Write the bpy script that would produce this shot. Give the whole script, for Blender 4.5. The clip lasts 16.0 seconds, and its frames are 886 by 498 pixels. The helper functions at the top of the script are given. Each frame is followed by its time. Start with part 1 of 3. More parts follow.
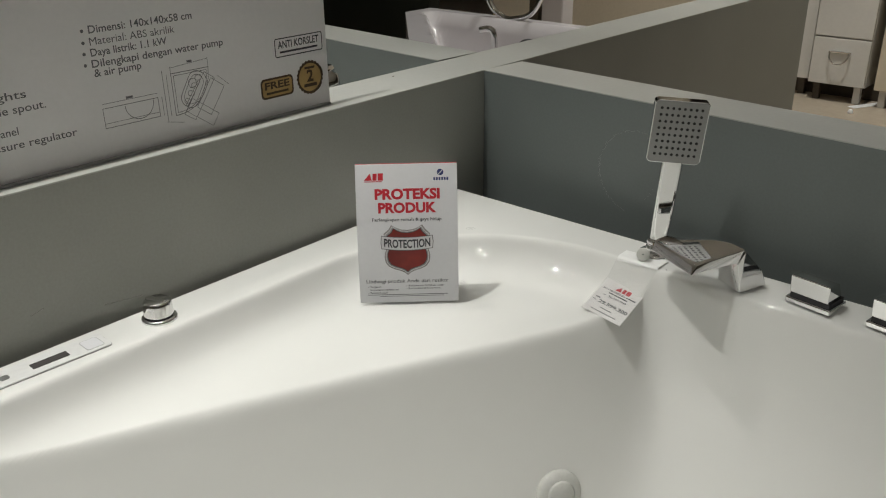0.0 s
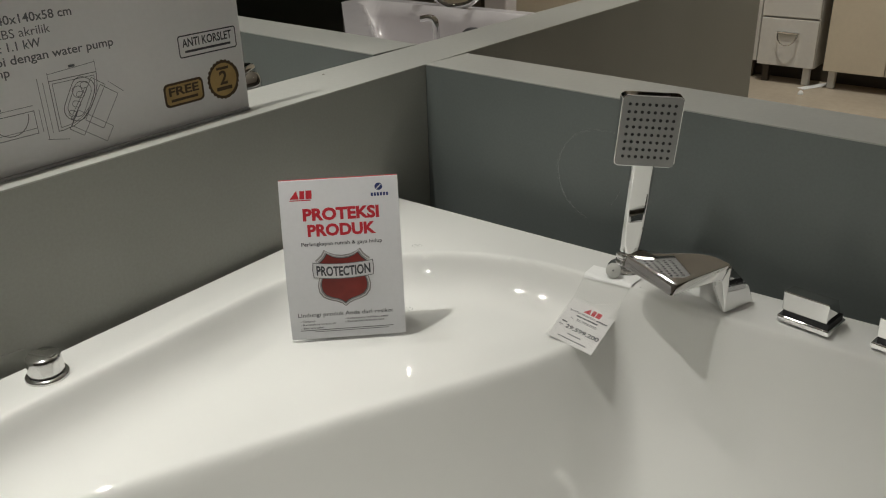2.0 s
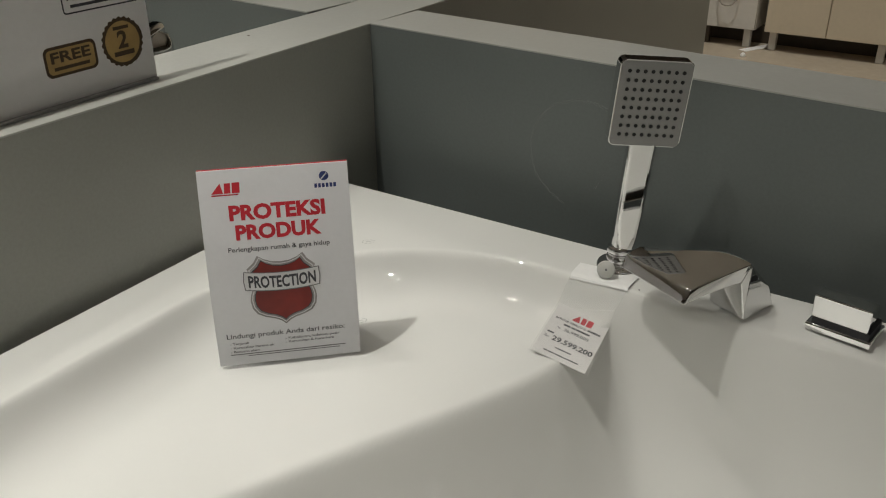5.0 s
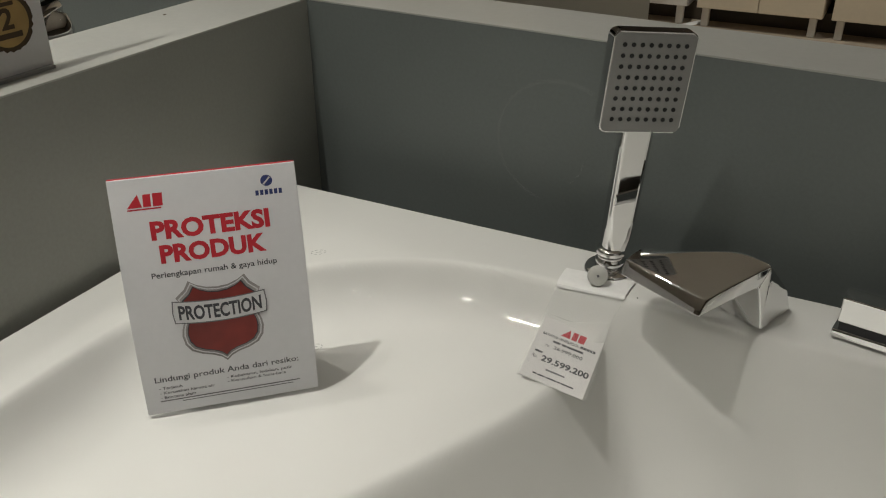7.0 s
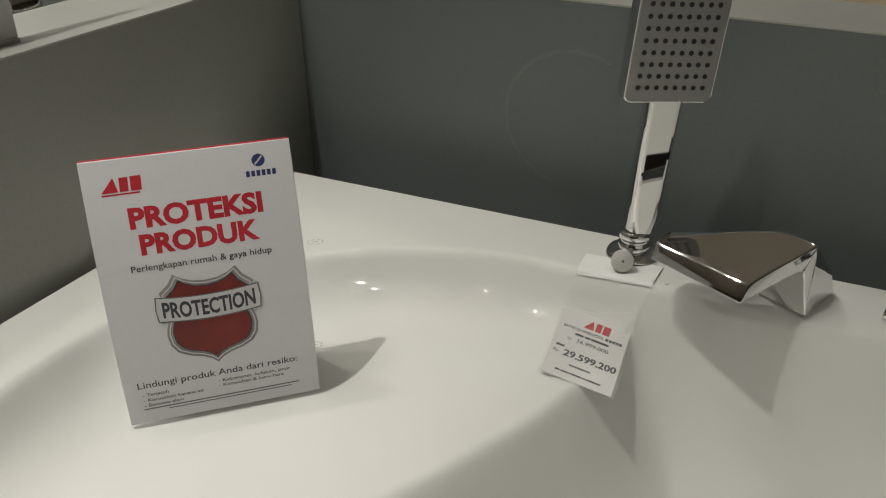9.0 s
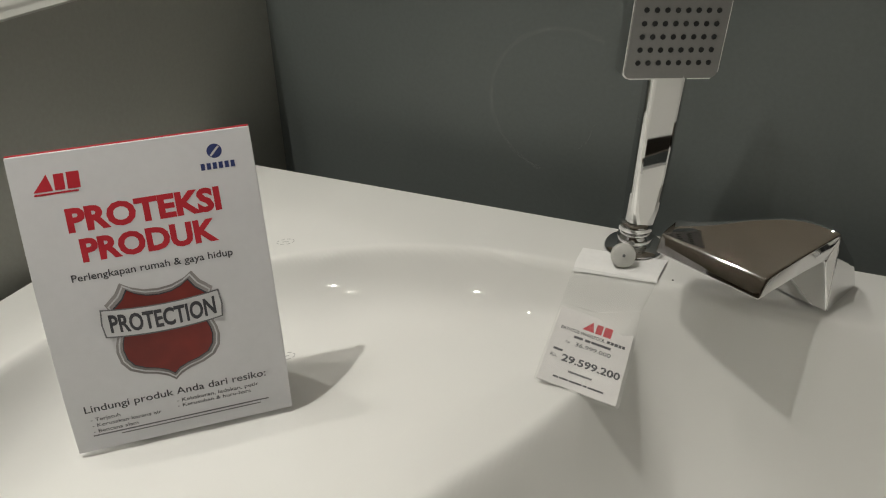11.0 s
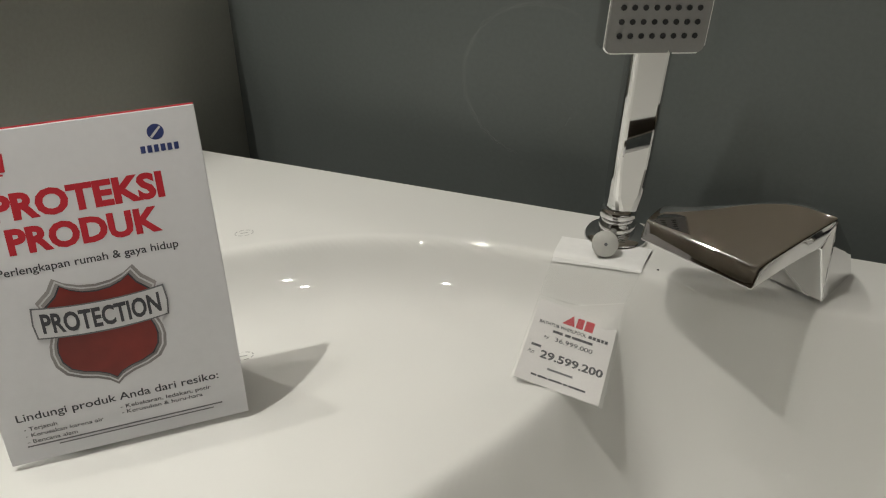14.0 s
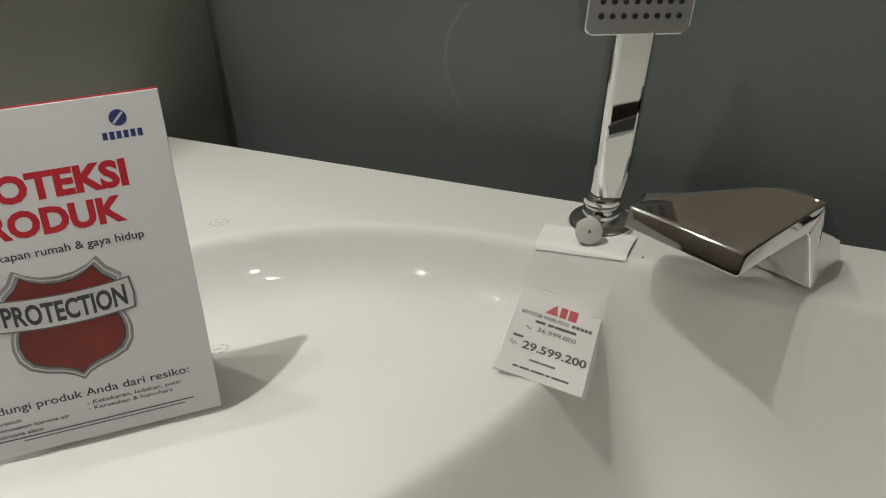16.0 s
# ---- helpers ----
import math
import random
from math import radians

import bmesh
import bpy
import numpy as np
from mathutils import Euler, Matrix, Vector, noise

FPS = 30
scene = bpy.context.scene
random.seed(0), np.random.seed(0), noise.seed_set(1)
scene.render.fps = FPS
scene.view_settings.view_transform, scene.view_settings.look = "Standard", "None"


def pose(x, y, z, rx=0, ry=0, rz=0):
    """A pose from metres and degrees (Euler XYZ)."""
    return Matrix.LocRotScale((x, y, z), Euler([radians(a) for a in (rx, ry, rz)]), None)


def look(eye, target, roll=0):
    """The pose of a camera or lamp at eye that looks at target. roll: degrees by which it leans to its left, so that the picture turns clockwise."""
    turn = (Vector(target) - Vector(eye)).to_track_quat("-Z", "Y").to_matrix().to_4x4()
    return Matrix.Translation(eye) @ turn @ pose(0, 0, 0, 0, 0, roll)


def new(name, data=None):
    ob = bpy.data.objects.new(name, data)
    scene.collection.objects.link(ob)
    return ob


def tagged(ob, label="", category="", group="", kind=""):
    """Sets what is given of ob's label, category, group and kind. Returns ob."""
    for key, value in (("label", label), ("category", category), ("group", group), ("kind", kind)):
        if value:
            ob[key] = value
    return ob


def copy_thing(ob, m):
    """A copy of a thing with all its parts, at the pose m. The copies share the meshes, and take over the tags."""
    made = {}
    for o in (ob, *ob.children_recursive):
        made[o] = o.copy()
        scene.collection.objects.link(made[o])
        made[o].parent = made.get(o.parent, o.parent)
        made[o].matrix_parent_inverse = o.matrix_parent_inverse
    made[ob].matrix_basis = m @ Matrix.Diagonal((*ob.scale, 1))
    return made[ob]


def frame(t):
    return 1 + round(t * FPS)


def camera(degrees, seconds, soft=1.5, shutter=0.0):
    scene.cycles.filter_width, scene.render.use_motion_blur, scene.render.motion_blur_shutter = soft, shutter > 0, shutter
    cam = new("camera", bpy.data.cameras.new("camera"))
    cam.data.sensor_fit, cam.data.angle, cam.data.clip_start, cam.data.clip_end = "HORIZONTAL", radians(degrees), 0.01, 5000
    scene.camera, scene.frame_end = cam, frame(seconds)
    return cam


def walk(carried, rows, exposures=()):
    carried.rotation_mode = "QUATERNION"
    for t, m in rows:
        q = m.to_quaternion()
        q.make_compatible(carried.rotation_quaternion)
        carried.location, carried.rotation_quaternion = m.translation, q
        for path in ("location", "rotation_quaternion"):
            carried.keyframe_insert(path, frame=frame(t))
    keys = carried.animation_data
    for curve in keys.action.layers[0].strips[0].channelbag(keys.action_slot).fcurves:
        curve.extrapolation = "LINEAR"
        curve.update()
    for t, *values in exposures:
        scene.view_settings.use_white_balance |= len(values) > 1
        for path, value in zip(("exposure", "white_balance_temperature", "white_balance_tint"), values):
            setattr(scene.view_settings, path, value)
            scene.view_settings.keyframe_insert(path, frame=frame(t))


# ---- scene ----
cam = camera(54.9, 16.0, 1.1)
EXPOSURES = [(0.0, 0.13, 6230, 9), (1.5, 0.04, 6330, 9), (3.0, -0.10, 6400, 9), (5.5, -0.13, 6450, 9.5), (7.0, -0.18, 6480, 9.5), (8.5, -0.17, 6480, 9.5), (11.0, -0.08, 6500, 10), (12.5, -0.06, 6500, 10), (16.0, -0.04, 6480, 10)]
PATH = [
    (0, (1.003, -1.147, 1.128), (-0.218, 0.214, 0.318), -0.8),
    (0.5, (0.982, -1.117, 1.125), (-0.221, 0.258, 0.312), -0.9),
    (1, (0.949, -1.073, 1.117), (-0.226, 0.325, 0.302), -1.2),
    (1.5, (0.917, -1.033, 1.108), (-0.226, 0.385, 0.284), -1.4),
    (2, (0.898, -1.01, 1.1), (-0.229, 0.416, 0.266), -1.6),
    (2.5, (0.868, -0.979, 1.087), (-0.238, 0.453, 0.235), -1.9),
    (3, (0.848, -0.96, 1.08), (-0.242, 0.475, 0.214), -1.9),
    (5.5, (0.717, -0.844, 1.044), (-0.206, 0.67, 0.119), -0.2),
    (6, (0.687, -0.814, 1.035), (-0.189, 0.721, 0.098), -0.1),
    (6.5, (0.668, -0.796, 1.026), (-0.183, 0.75, 0.084), -0.2),
    (7, (0.645, -0.777, 1.011), (-0.176, 0.782, 0.065), -0.3),
    (7.5, (0.633, -0.767, 0.998), (-0.18, 0.797, 0.054), -0.3),
    (8, (0.618, -0.754, 0.985), (-0.189, 0.812, 0.037), -0.5),
    (8.5, (0.608, -0.745, 0.978), (-0.193, 0.82, 0.025), -0.7),
    (11, (0.57, -0.676, 0.937), (-0.184, 0.904, -0.03), -1.6),
    (11.5, (0.569, -0.672, 0.935), (-0.183, 0.908, -0.034), -1.6),
    (12, (0.565, -0.658, 0.926), (-0.176, 0.928, -0.042), -1.7),
    (12.5, (0.562, -0.652, 0.924), (-0.167, 0.934, -0.052), -1.5),
    (13, (0.562, -0.647, 0.92), (-0.163, 0.942, -0.054), -1.5),
    (13.5, (0.562, -0.64, 0.916), (-0.155, 0.95, -0.063), -1.5),
    (14, (0.56, -0.636, 0.911), (-0.149, 0.956, -0.07), -1.4),
    (14.5, (0.561, -0.631, 0.908), (-0.14, 0.958, -0.083), -1.4),
    (15, (0.561, -0.627, 0.906), (-0.137, 0.959, -0.092), -1.4),
    (15.5, (0.562, -0.624, 0.904), (-0.131, 0.963, -0.097), -1.4),
    (16, (0.564, -0.618, 0.902), (-0.128, 0.967, -0.102), -1.6),
]
walk(cam, [(t, look(eye, target, roll)) for t, eye, target, roll in PATH], EXPOSURES)

# ---- light ----
LAMP = Vector((-0.13, -0.97, 3.0))
world = bpy.data.worlds.new("world")
world.use_nodes = True
world.node_tree.nodes["Background"].inputs[0].default_value = (0.05, 0.05, 0.05, 1)
scene.world = world
CEILING = 3.06


# ---- materials ----
def material(name, color, rough=0.5, metal=0.0, grain=0.0, scale=60.0, bump=0.0, blotch=0.0, blotch_scale=3.0, coat=0.0, spec=0.5):
    """Principled material with two scales of tone variation, fine bump and uneven roughness."""
    m = bpy.data.materials.new(name)
    m.use_nodes = True
    nt = m.node_tree
    b = nt.nodes["Principled BSDF"]
    b.inputs["Base Color"].default_value = (*color, 1)
    b.inputs["Roughness"].default_value = rough
    b.inputs["Metallic"].default_value = metal
    b.inputs["Coat Weight"].default_value = coat
    b.inputs["Coat Roughness"].default_value = 0.02
    b.inputs["Specular IOR Level"].default_value = spec
    if not (grain or bump or blotch):
        return m
    tc = nt.nodes.new("ShaderNodeTexCoord")
    fine = nt.nodes.new("ShaderNodeTexNoise")
    fine.inputs["Scale"].default_value = scale
    fine.inputs["Detail"].default_value = 6
    big = nt.nodes.new("ShaderNodeTexNoise")
    big.inputs["Scale"].default_value = blotch_scale
    big.inputs["Detail"].default_value = 4
    for n in (fine, big):
        nt.links.new(tc.outputs["Object"], n.inputs["Vector"])
    def tone(source, amount, color_in):
        mix = nt.nodes.new("ShaderNodeMix")
        mix.data_type, mix.blend_type = "RGBA", "MULTIPLY"
        mix.inputs[0].default_value = 1.0
        ramp = nt.nodes.new("ShaderNodeMapRange")
        ramp.inputs["From Min"].default_value, ramp.inputs["From Max"].default_value = 0.3, 0.7
        ramp.inputs["To Min"].default_value, ramp.inputs["To Max"].default_value = 1 - amount, 1 + amount * 0.4
        nt.links.new(source.outputs["Fac"], ramp.inputs["Value"])
        nt.links.new(color_in, mix.inputs[6])
        nt.links.new(ramp.outputs["Result"], mix.inputs[7])
        return mix.outputs[2]
    rgb = nt.nodes.new("ShaderNodeRGB")
    rgb.outputs[0].default_value = (*color, 1)
    out = tone(fine, grain, rgb.outputs[0])
    out = tone(big, blotch, out)
    nt.links.new(out, b.inputs["Base Color"])
    rr = nt.nodes.new("ShaderNodeMapRange")
    rr.inputs["To Min"].default_value, rr.inputs["To Max"].default_value = rough * 0.8, min(1, rough * 1.25)
    nt.links.new(big.outputs["Fac"], rr.inputs["Value"])
    nt.links.new(rr.outputs["Result"], b.inputs["Roughness"])
    if bump:
        bp = nt.nodes.new("ShaderNodeBump")
        bp.inputs["Strength"].default_value = bump
        bp.inputs["Distance"].default_value = 0.001
        nt.links.new(fine.outputs["Fac"], bp.inputs["Height"])
        nt.links.new(bp.outputs["Normal"], b.inputs["Normal"])
    return m


def glowing(name, color, strength):
    m = bpy.data.materials.new(name)
    m.use_nodes = True
    b = m.node_tree.nodes["Principled BSDF"]
    b.inputs["Emission Color"].default_value = (*color, 1)
    b.inputs["Emission Strength"].default_value = strength
    return m


def clear(name, rough=0.06, alpha=0.2):
    """Thin clear plastic film: mostly see-through, with gloss."""
    m = bpy.data.materials.new(name)
    m.use_nodes = True
    b = m.node_tree.nodes["Principled BSDF"]
    b.inputs["Base Color"].default_value = (0.85, 0.87, 0.86, 1)
    b.inputs["Roughness"].default_value = rough
    b.inputs["Alpha"].default_value = alpha
    return m


ACRYLIC = material("white_acrylic", (0.80, 0.80, 0.775), 0.032, 0, 0.012, 9, 0, 0.03, 2.5, 0.25)
# Same partition paint in two tones, which carry the difference in light.
PAINT_LIT = material("wall_paint_lit", (0.357, 0.362, 0.326), 0.42, 0, 0.05, 240, 0.15, 0.07, 4)
PAINT_SHADED = material("wall_paint_shaded", (0.172, 0.192, 0.188), 0.42, 0, 0.05, 240, 0.15, 0.07, 4)
WHITE_TOP = material("white_painted_top", (0.50, 0.505, 0.475), 0.32, 0, 0.04, 120, 0.08, 0.08, 6)
CHROME = material("chrome", (0.78, 0.78, 0.78), 0.045, 1, 0.02, 40, 0, 0.04, 12)
SATIN_CHROME = material("satin_chrome", (0.80, 0.80, 0.79), 0.16, 1, 0.02, 60, 0, 0.05, 15)
SATIN = material("satin_grey_face", (0.32, 0.32, 0.315), 0.3, 0.6, 0.03, 300, 0.1, 0.05, 20)
RUBBER = material("dark_rubber", (0.018, 0.018, 0.02), 0.6)
CARD = material("white_card", (0.69, 0.69, 0.71), 0.55, 0, 0.02, 180, 0.05, 0.03, 8)
BOARD = material("white_foam_board", (0.80, 0.79, 0.79), 0.5, 0, 0.02, 150, 0.05, 0.05, 5)
PAPER = material("white_paper", (0.87, 0.87, 0.86), 0.6, 0, 0.03, 200, 0.1, 0.04, 30)
TAG_PAPER = material("pouch_paper", (0.74, 0.725, 0.715), 0.5, 0, 0.03, 200, 0.1, 0.05, 30)
RED_INK = material("red_ink", (0.52, 0.02, 0.035), 0.5, 0, 0.06, 300, 0, 0.06, 30)
DARK_RED = material("dark_red_print", (0.21, 0.018, 0.012), 0.45, 0, 0.12, 90, 0, 0.35, 14)
GREY_INK = material("dark_grey_ink", (0.05, 0.05, 0.06), 0.55, 0, 0.06, 300, 0, 0.05, 30)
MID_INK = material("mid_grey_ink", (0.15, 0.15, 0.16), 0.55, 0, 0.06, 300, 0, 0.05, 30)
BLUE_INK = material("navy_ink", (0.03, 0.045, 0.16), 0.5, 0, 0.05, 300, 0, 0.05, 30)
MARK_INK = material("faded_grey_mark", (0.42, 0.42, 0.41), 0.5, 0, 0.1, 300, 0, 0.1, 30)
STEEL_INK = material("silver_print", (0.33, 0.31, 0.31), 0.35, 0, 0.15, 60, 0, 0.45, 22)
PALE_INK = material("pale_grey_print", (0.62, 0.62, 0.63), 0.45, 0, 0.05, 120, 0, 0.1, 20)
GOLD_INK = material("gold_print", (0.50, 0.33, 0.12), 0.4, 0, 0.12, 60, 0, 0.35, 16)
BROWN_INK = material("dark_brown_print", (0.075, 0.045, 0.02), 0.45, 0, 0.1, 80, 0, 0.2, 20)
GREY_DISC = material("grey_plastic", (0.56, 0.56, 0.53), 0.30, 0, 0.05, 200, 0.1, 0.08, 40)
CABINET = material("cream_lacquer", (0.66, 0.58, 0.45), 0.3, 0, 0.03, 50, 0, 0.06, 3)
CABINET_WHITE = material("white_lacquer", (0.68, 0.66, 0.62), 0.3, 0, 0.03, 50, 0, 0.06, 3)
FLOOR = material("beige_stone_tile", (0.54, 0.46, 0.36), 0.22, 0, 0.06, 30, 0.02, 0.1, 2)
DARK_PANEL_SHADE = material("dark_panel_and_shade", (0.06, 0.045, 0.03), 0.5, 0, 0.1, 40, 0, 0.15, 2)
BLACK_GREEN = material("black_green_panel", (0.012, 0.016, 0.012), 0.5, 0, 0.1, 40, 0, 0.15, 2)
LAVENDER = material("lavender_white_acrylic", (0.62, 0.59, 0.6), 0.15, 0, 0.02, 20, 0, 0.05, 2, 0.2)
TAN_WALL = material("tan_wall", (0.62, 0.55, 0.43), 0.6, 0, 0.05, 60, 0.1, 0.08, 2)
CEILING_PAINT = material("ceiling_paint", (0.80, 0.78, 0.74), 0.8, 0, 0.03, 50, 0.1, 0.05, 1)
ROOM_PAINT = material("shop_wall_paint", (0.25, 0.23, 0.20), 0.7, 0, 0.04, 50, 0.1, 0.08, 1)
FILM = clear("clear_film", 0.10, 0.11)
SCUFF = clear("pale_scuff", 0.5, 0.25)
PALE_ARC = clear("pale_arc_film", 0.5, 0.045)
LAMP_GLOW = glowing("lamp_glow", (1.0, 0.95, 0.86), 110)
DISPLAY = material("dark_display", (0.075, 0.07, 0.068), 0.15)
SILVER = material("brushed_silver_panel", (0.80, 0.80, 0.79), 0.22, 0.0, 0.05, 120, 0.05, 0.05, 20)


# ---- builders ----
def part(name, bm, mat, parent=None, label="", smooth=False):
    me = bpy.data.meshes.new(name)
    bmesh.ops.recalc_face_normals(bm, faces=bm.faces)
    if smooth:
        for f in bm.faces:
            f.smooth = True
    bm.to_mesh(me)
    bm.free()
    me.materials.append(mat)
    ob = new(name, me)
    ob.parent = parent
    if label:
        ob["label"] = label
    return ob


def thing(name, m, label, category, group="", kind=""):
    ob = new(name)
    ob.empty_display_size = 0.02
    ob.matrix_basis = m
    return tagged(ob, label, category, group, kind)


def box(x0, x1, y0, y1, z0, z1, bevel=0.0, seg=2):
    bm = bmesh.new()
    bmesh.ops.create_cube(bm, size=1, matrix=Matrix.Translation(((x0 + x1) / 2, (y0 + y1) / 2, (z0 + z1) / 2)) @ Matrix.Diagonal((x1 - x0, y1 - y0, z1 - z0, 1)))
    if bevel:
        bmesh.ops.bevel(bm, geom=bm.edges[:], offset=bevel, segments=seg, affect="EDGES", profile=0.5)
    return bm


def lathe(profile, seg=40):
    """Solid of revolution about z from (radius, height) pairs."""
    bm = bmesh.new()
    rings = []
    for r, z in profile:
        rings.append([bm.verts.new((r * math.cos(2 * math.pi * k / seg), r * math.sin(2 * math.pi * k / seg), z)) for k in range(seg)])
    for a, b in zip(rings, rings[1:]):
        for k in range(seg):
            bm.faces.new((a[k], a[(k + 1) % seg], b[(k + 1) % seg], b[k]))
    bm.faces.new(rings[0][::-1])
    bm.faces.new(rings[-1])
    return bm


def moved(bm, m):
    bmesh.ops.transform(bm, matrix=m, verts=bm.verts)
    return bm


def prism(points, z0, z1, bevel=0.0):
    """Closed outline in the xy plane, from z0 to z1."""
    bm = bmesh.new()
    low = [bm.verts.new((x, y, z0)) for x, y in points]
    high = [bm.verts.new((x, y, z1)) for x, y in points]
    n = len(points)
    bm.faces.new(low[::-1])
    bm.faces.new(high)
    for k in range(n):
        bm.faces.new((low[k], low[(k + 1) % n], high[(k + 1) % n], high[k]))
    if bevel:
        bmesh.ops.bevel(bm, geom=bm.edges[:], offset=bevel, segments=2, affect="EDGES", profile=0.5)
    return bm


def hull(points, bevel=0.0, seg=2):
    bm = bmesh.new()
    for p in points:
        bm.verts.new(p)
    res = bmesh.ops.convex_hull(bm, input=bm.verts)
    bmesh.ops.delete(bm, geom=[g for g in res["geom_interior"] if isinstance(g, bmesh.types.BMVert)], context="VERTS")
    bmesh.ops.dissolve_limit(bm, angle_limit=radians(4), verts=bm.verts, edges=bm.edges)
    if bevel:
        bmesh.ops.bevel(bm, geom=bm.edges[:], offset=bevel, segments=seg, affect="EDGES", profile=0.5)
    return bm


def tube(points, radius, seg=10):
    """Round bar along a line of points."""
    bm = bmesh.new()
    pts = [Vector(p) for p in points]
    rings = []
    side = None
    for k, p in enumerate(pts):
        d = (pts[min(k + 1, len(pts) - 1)] - pts[max(k - 1, 0)]).normalized()
        if side is None:
            side = d.orthogonal().normalized()
        side = (side - d * side.dot(d)).normalized()
        up = d.cross(side)
        rings.append([bm.verts.new(p + radius * (math.cos(2 * math.pi * j / seg) * side + math.sin(2 * math.pi * j / seg) * up)) for j in range(seg)])
    for a, b in zip(rings, rings[1:]):
        for j in range(seg):
            bm.faces.new((a[j], a[(j + 1) % seg], b[(j + 1) % seg], b[j]))
    bm.faces.new(rings[0][::-1])
    bm.faces.new(rings[-1])
    return bm


def eased(points, steps=6):
    """Rounded line through the points."""
    ps = [Vector(p) for p in points]
    out = []
    for k in range(len(ps) - 1):
        a, b, c, d = ps[max(k - 1, 0)], ps[k], ps[k + 1], ps[min(k + 2, len(ps) - 1)]
        for q in range(steps):
            t = q / steps
            out.append(0.5 * (2 * b + (c - a) * t + (2 * a - 5 * b + 4 * c - d) * t * t + (3 * b - a - 3 * c + d) * t ** 3))
    return out + [ps[-1]]


INK = 0.00015


def lettering(name, words, u0, u1, v, size, mat, parent, weight=0.0, slant=0.0):
    """Flat print on a sheet whose local x runs right, y up: from u0 to u1 on the baseline v, capitals size high."""
    cu = bpy.data.curves.new(name, "FONT")
    cu.body, cu.size, cu.offset, cu.shear = words, 1.0, weight, slant
    cu.resolution_u = 3
    tmp = new(name, cu)
    bpy.context.view_layer.update()
    me = bpy.data.meshes.new_from_object(tmp.evaluated_get(bpy.context.evaluated_depsgraph_get()))
    bpy.data.objects.remove(tmp)
    xs = [p.co.x for p in me.vertices]
    sx = (u1 - u0) / (max(xs) - min(xs))
    lo = min(xs)
    sy = size / 0.69
    for p in me.vertices:
        p.co = (u0 + (p.co.x - lo) * sx, v + p.co.y * sy, INK)
    me.materials.append(mat)
    ob = new(name, me)
    ob.parent = parent
    return ob


def bar(name, u0, u1, v0, v1, mat, parent, lift=INK, skew=0.0):
    bm = bmesh.new()
    vs = [bm.verts.new(p) for p in ((u0, v0, lift), (u1, v0 + skew, lift), (u1, v1 + skew, lift), (u0, v1, lift))]
    bm.faces.new(vs)
    return part(name, bm, mat, parent)


def patch(name, pts, mat, parent, lift=INK, label=""):
    bm = bmesh.new()
    bm.faces.new([bm.verts.new((u, v, lift)) for u, v in pts])
    bmesh.ops.triangulate(bm, faces=bm.faces[:])
    return part(name, bm, mat, parent, label)


def outline(name, pts, width, mat, parent, lift=INK, closed=True):
    """Printed line along points, of even width, with mitred bends."""
    bm = bmesh.new()
    ps = [Vector(p) for p in pts]
    ps = [p for k, p in enumerate(ps) if k == 0 or (p - ps[k - 1]).length > 1e-7]
    n = len(ps)
    pairs = []
    for k in range(n):
        a = ps[k - 1] if (closed or k) else None
        b = ps[(k + 1) % n] if (closed or k < n - 1) else None
        d0 = (ps[k] - a).normalized() if a is not None else (b - ps[k]).normalized()
        d1 = (b - ps[k]).normalized() if b is not None else d0
        mid = d0 + d1
        mid = mid.normalized() if mid.length > 0.2 else d0
        o = Vector((-mid.y, mid.x)) * width / 2 / max(0.5, abs(mid.dot(d0)))
        pairs.append((bm.verts.new((*(ps[k] - o), lift)), bm.verts.new((*(ps[k] + o), lift))))
    for k in range(n if closed else n - 1):
        (a, b), (c, d) = pairs[k], pairs[(k + 1) % n]
        bm.faces.new((a, c, d, b))
    return part(name, bm, mat, parent)


def round_rect(cx, cy, w, h, r, n=5):
    pts = []
    for sx, sy, a0 in ((1, 1, 0), (-1, 1, 90), (-1, -1, 180), (1, -1, 270)):
        for k in range(n + 1):
            a = radians(a0 + 90 * k / n)
            pts.append((cx + sx * (w / 2 - r) + r * math.cos(a), cy + sy * (h / 2 - r) + r * math.sin(a)))
    return pts


def disc(cx, cy, r, n=32, wob=0.0, lobes=16):
    return [(cx + (r + wob * math.cos(lobes * 2 * math.pi * k / n)) * math.cos(2 * math.pi * k / n), cy + (r + wob * math.cos(lobes * 2 * math.pi * k / n)) * math.sin(2 * math.pi * k / n)) for k in range(n)]


# ---- setting ----
DECK = 0.58
TOP = 0.784
tagged(part("floor", box(-6, 5, -5, 6, -0.1, 0, 0), FLOOR), "beige polished stone tile shop floor", "floor", kind="structure")
tagged(part("ceiling", box(-6, 5, -5, 6, CEILING, CEILING + 0.1), CEILING_PAINT), "pale painted shop ceiling", "ceiling", kind="structure")
tagged(part("wall_north", box(-6, 5, 6, 6.15, 0, CEILING), ROOM_PAINT), "plain painted shop wall", "wall", kind="structure")
tagged(part("wall_south", box(-6, 5, -5.15, -5, 0, CEILING), ROOM_PAINT), "plain painted shop wall", "wall", kind="structure")
tagged(part("wall_west", box(-6.15, -6, -5.15, 6.15, 0, CEILING), ROOM_PAINT), "plain painted shop wall", "wall", kind="structure")
tagged(part("wall_east", box(5, 5.15, -5.15, 6.15, 0, CEILING), ROOM_PAINT), "plain painted shop wall", "wall", kind="structure")


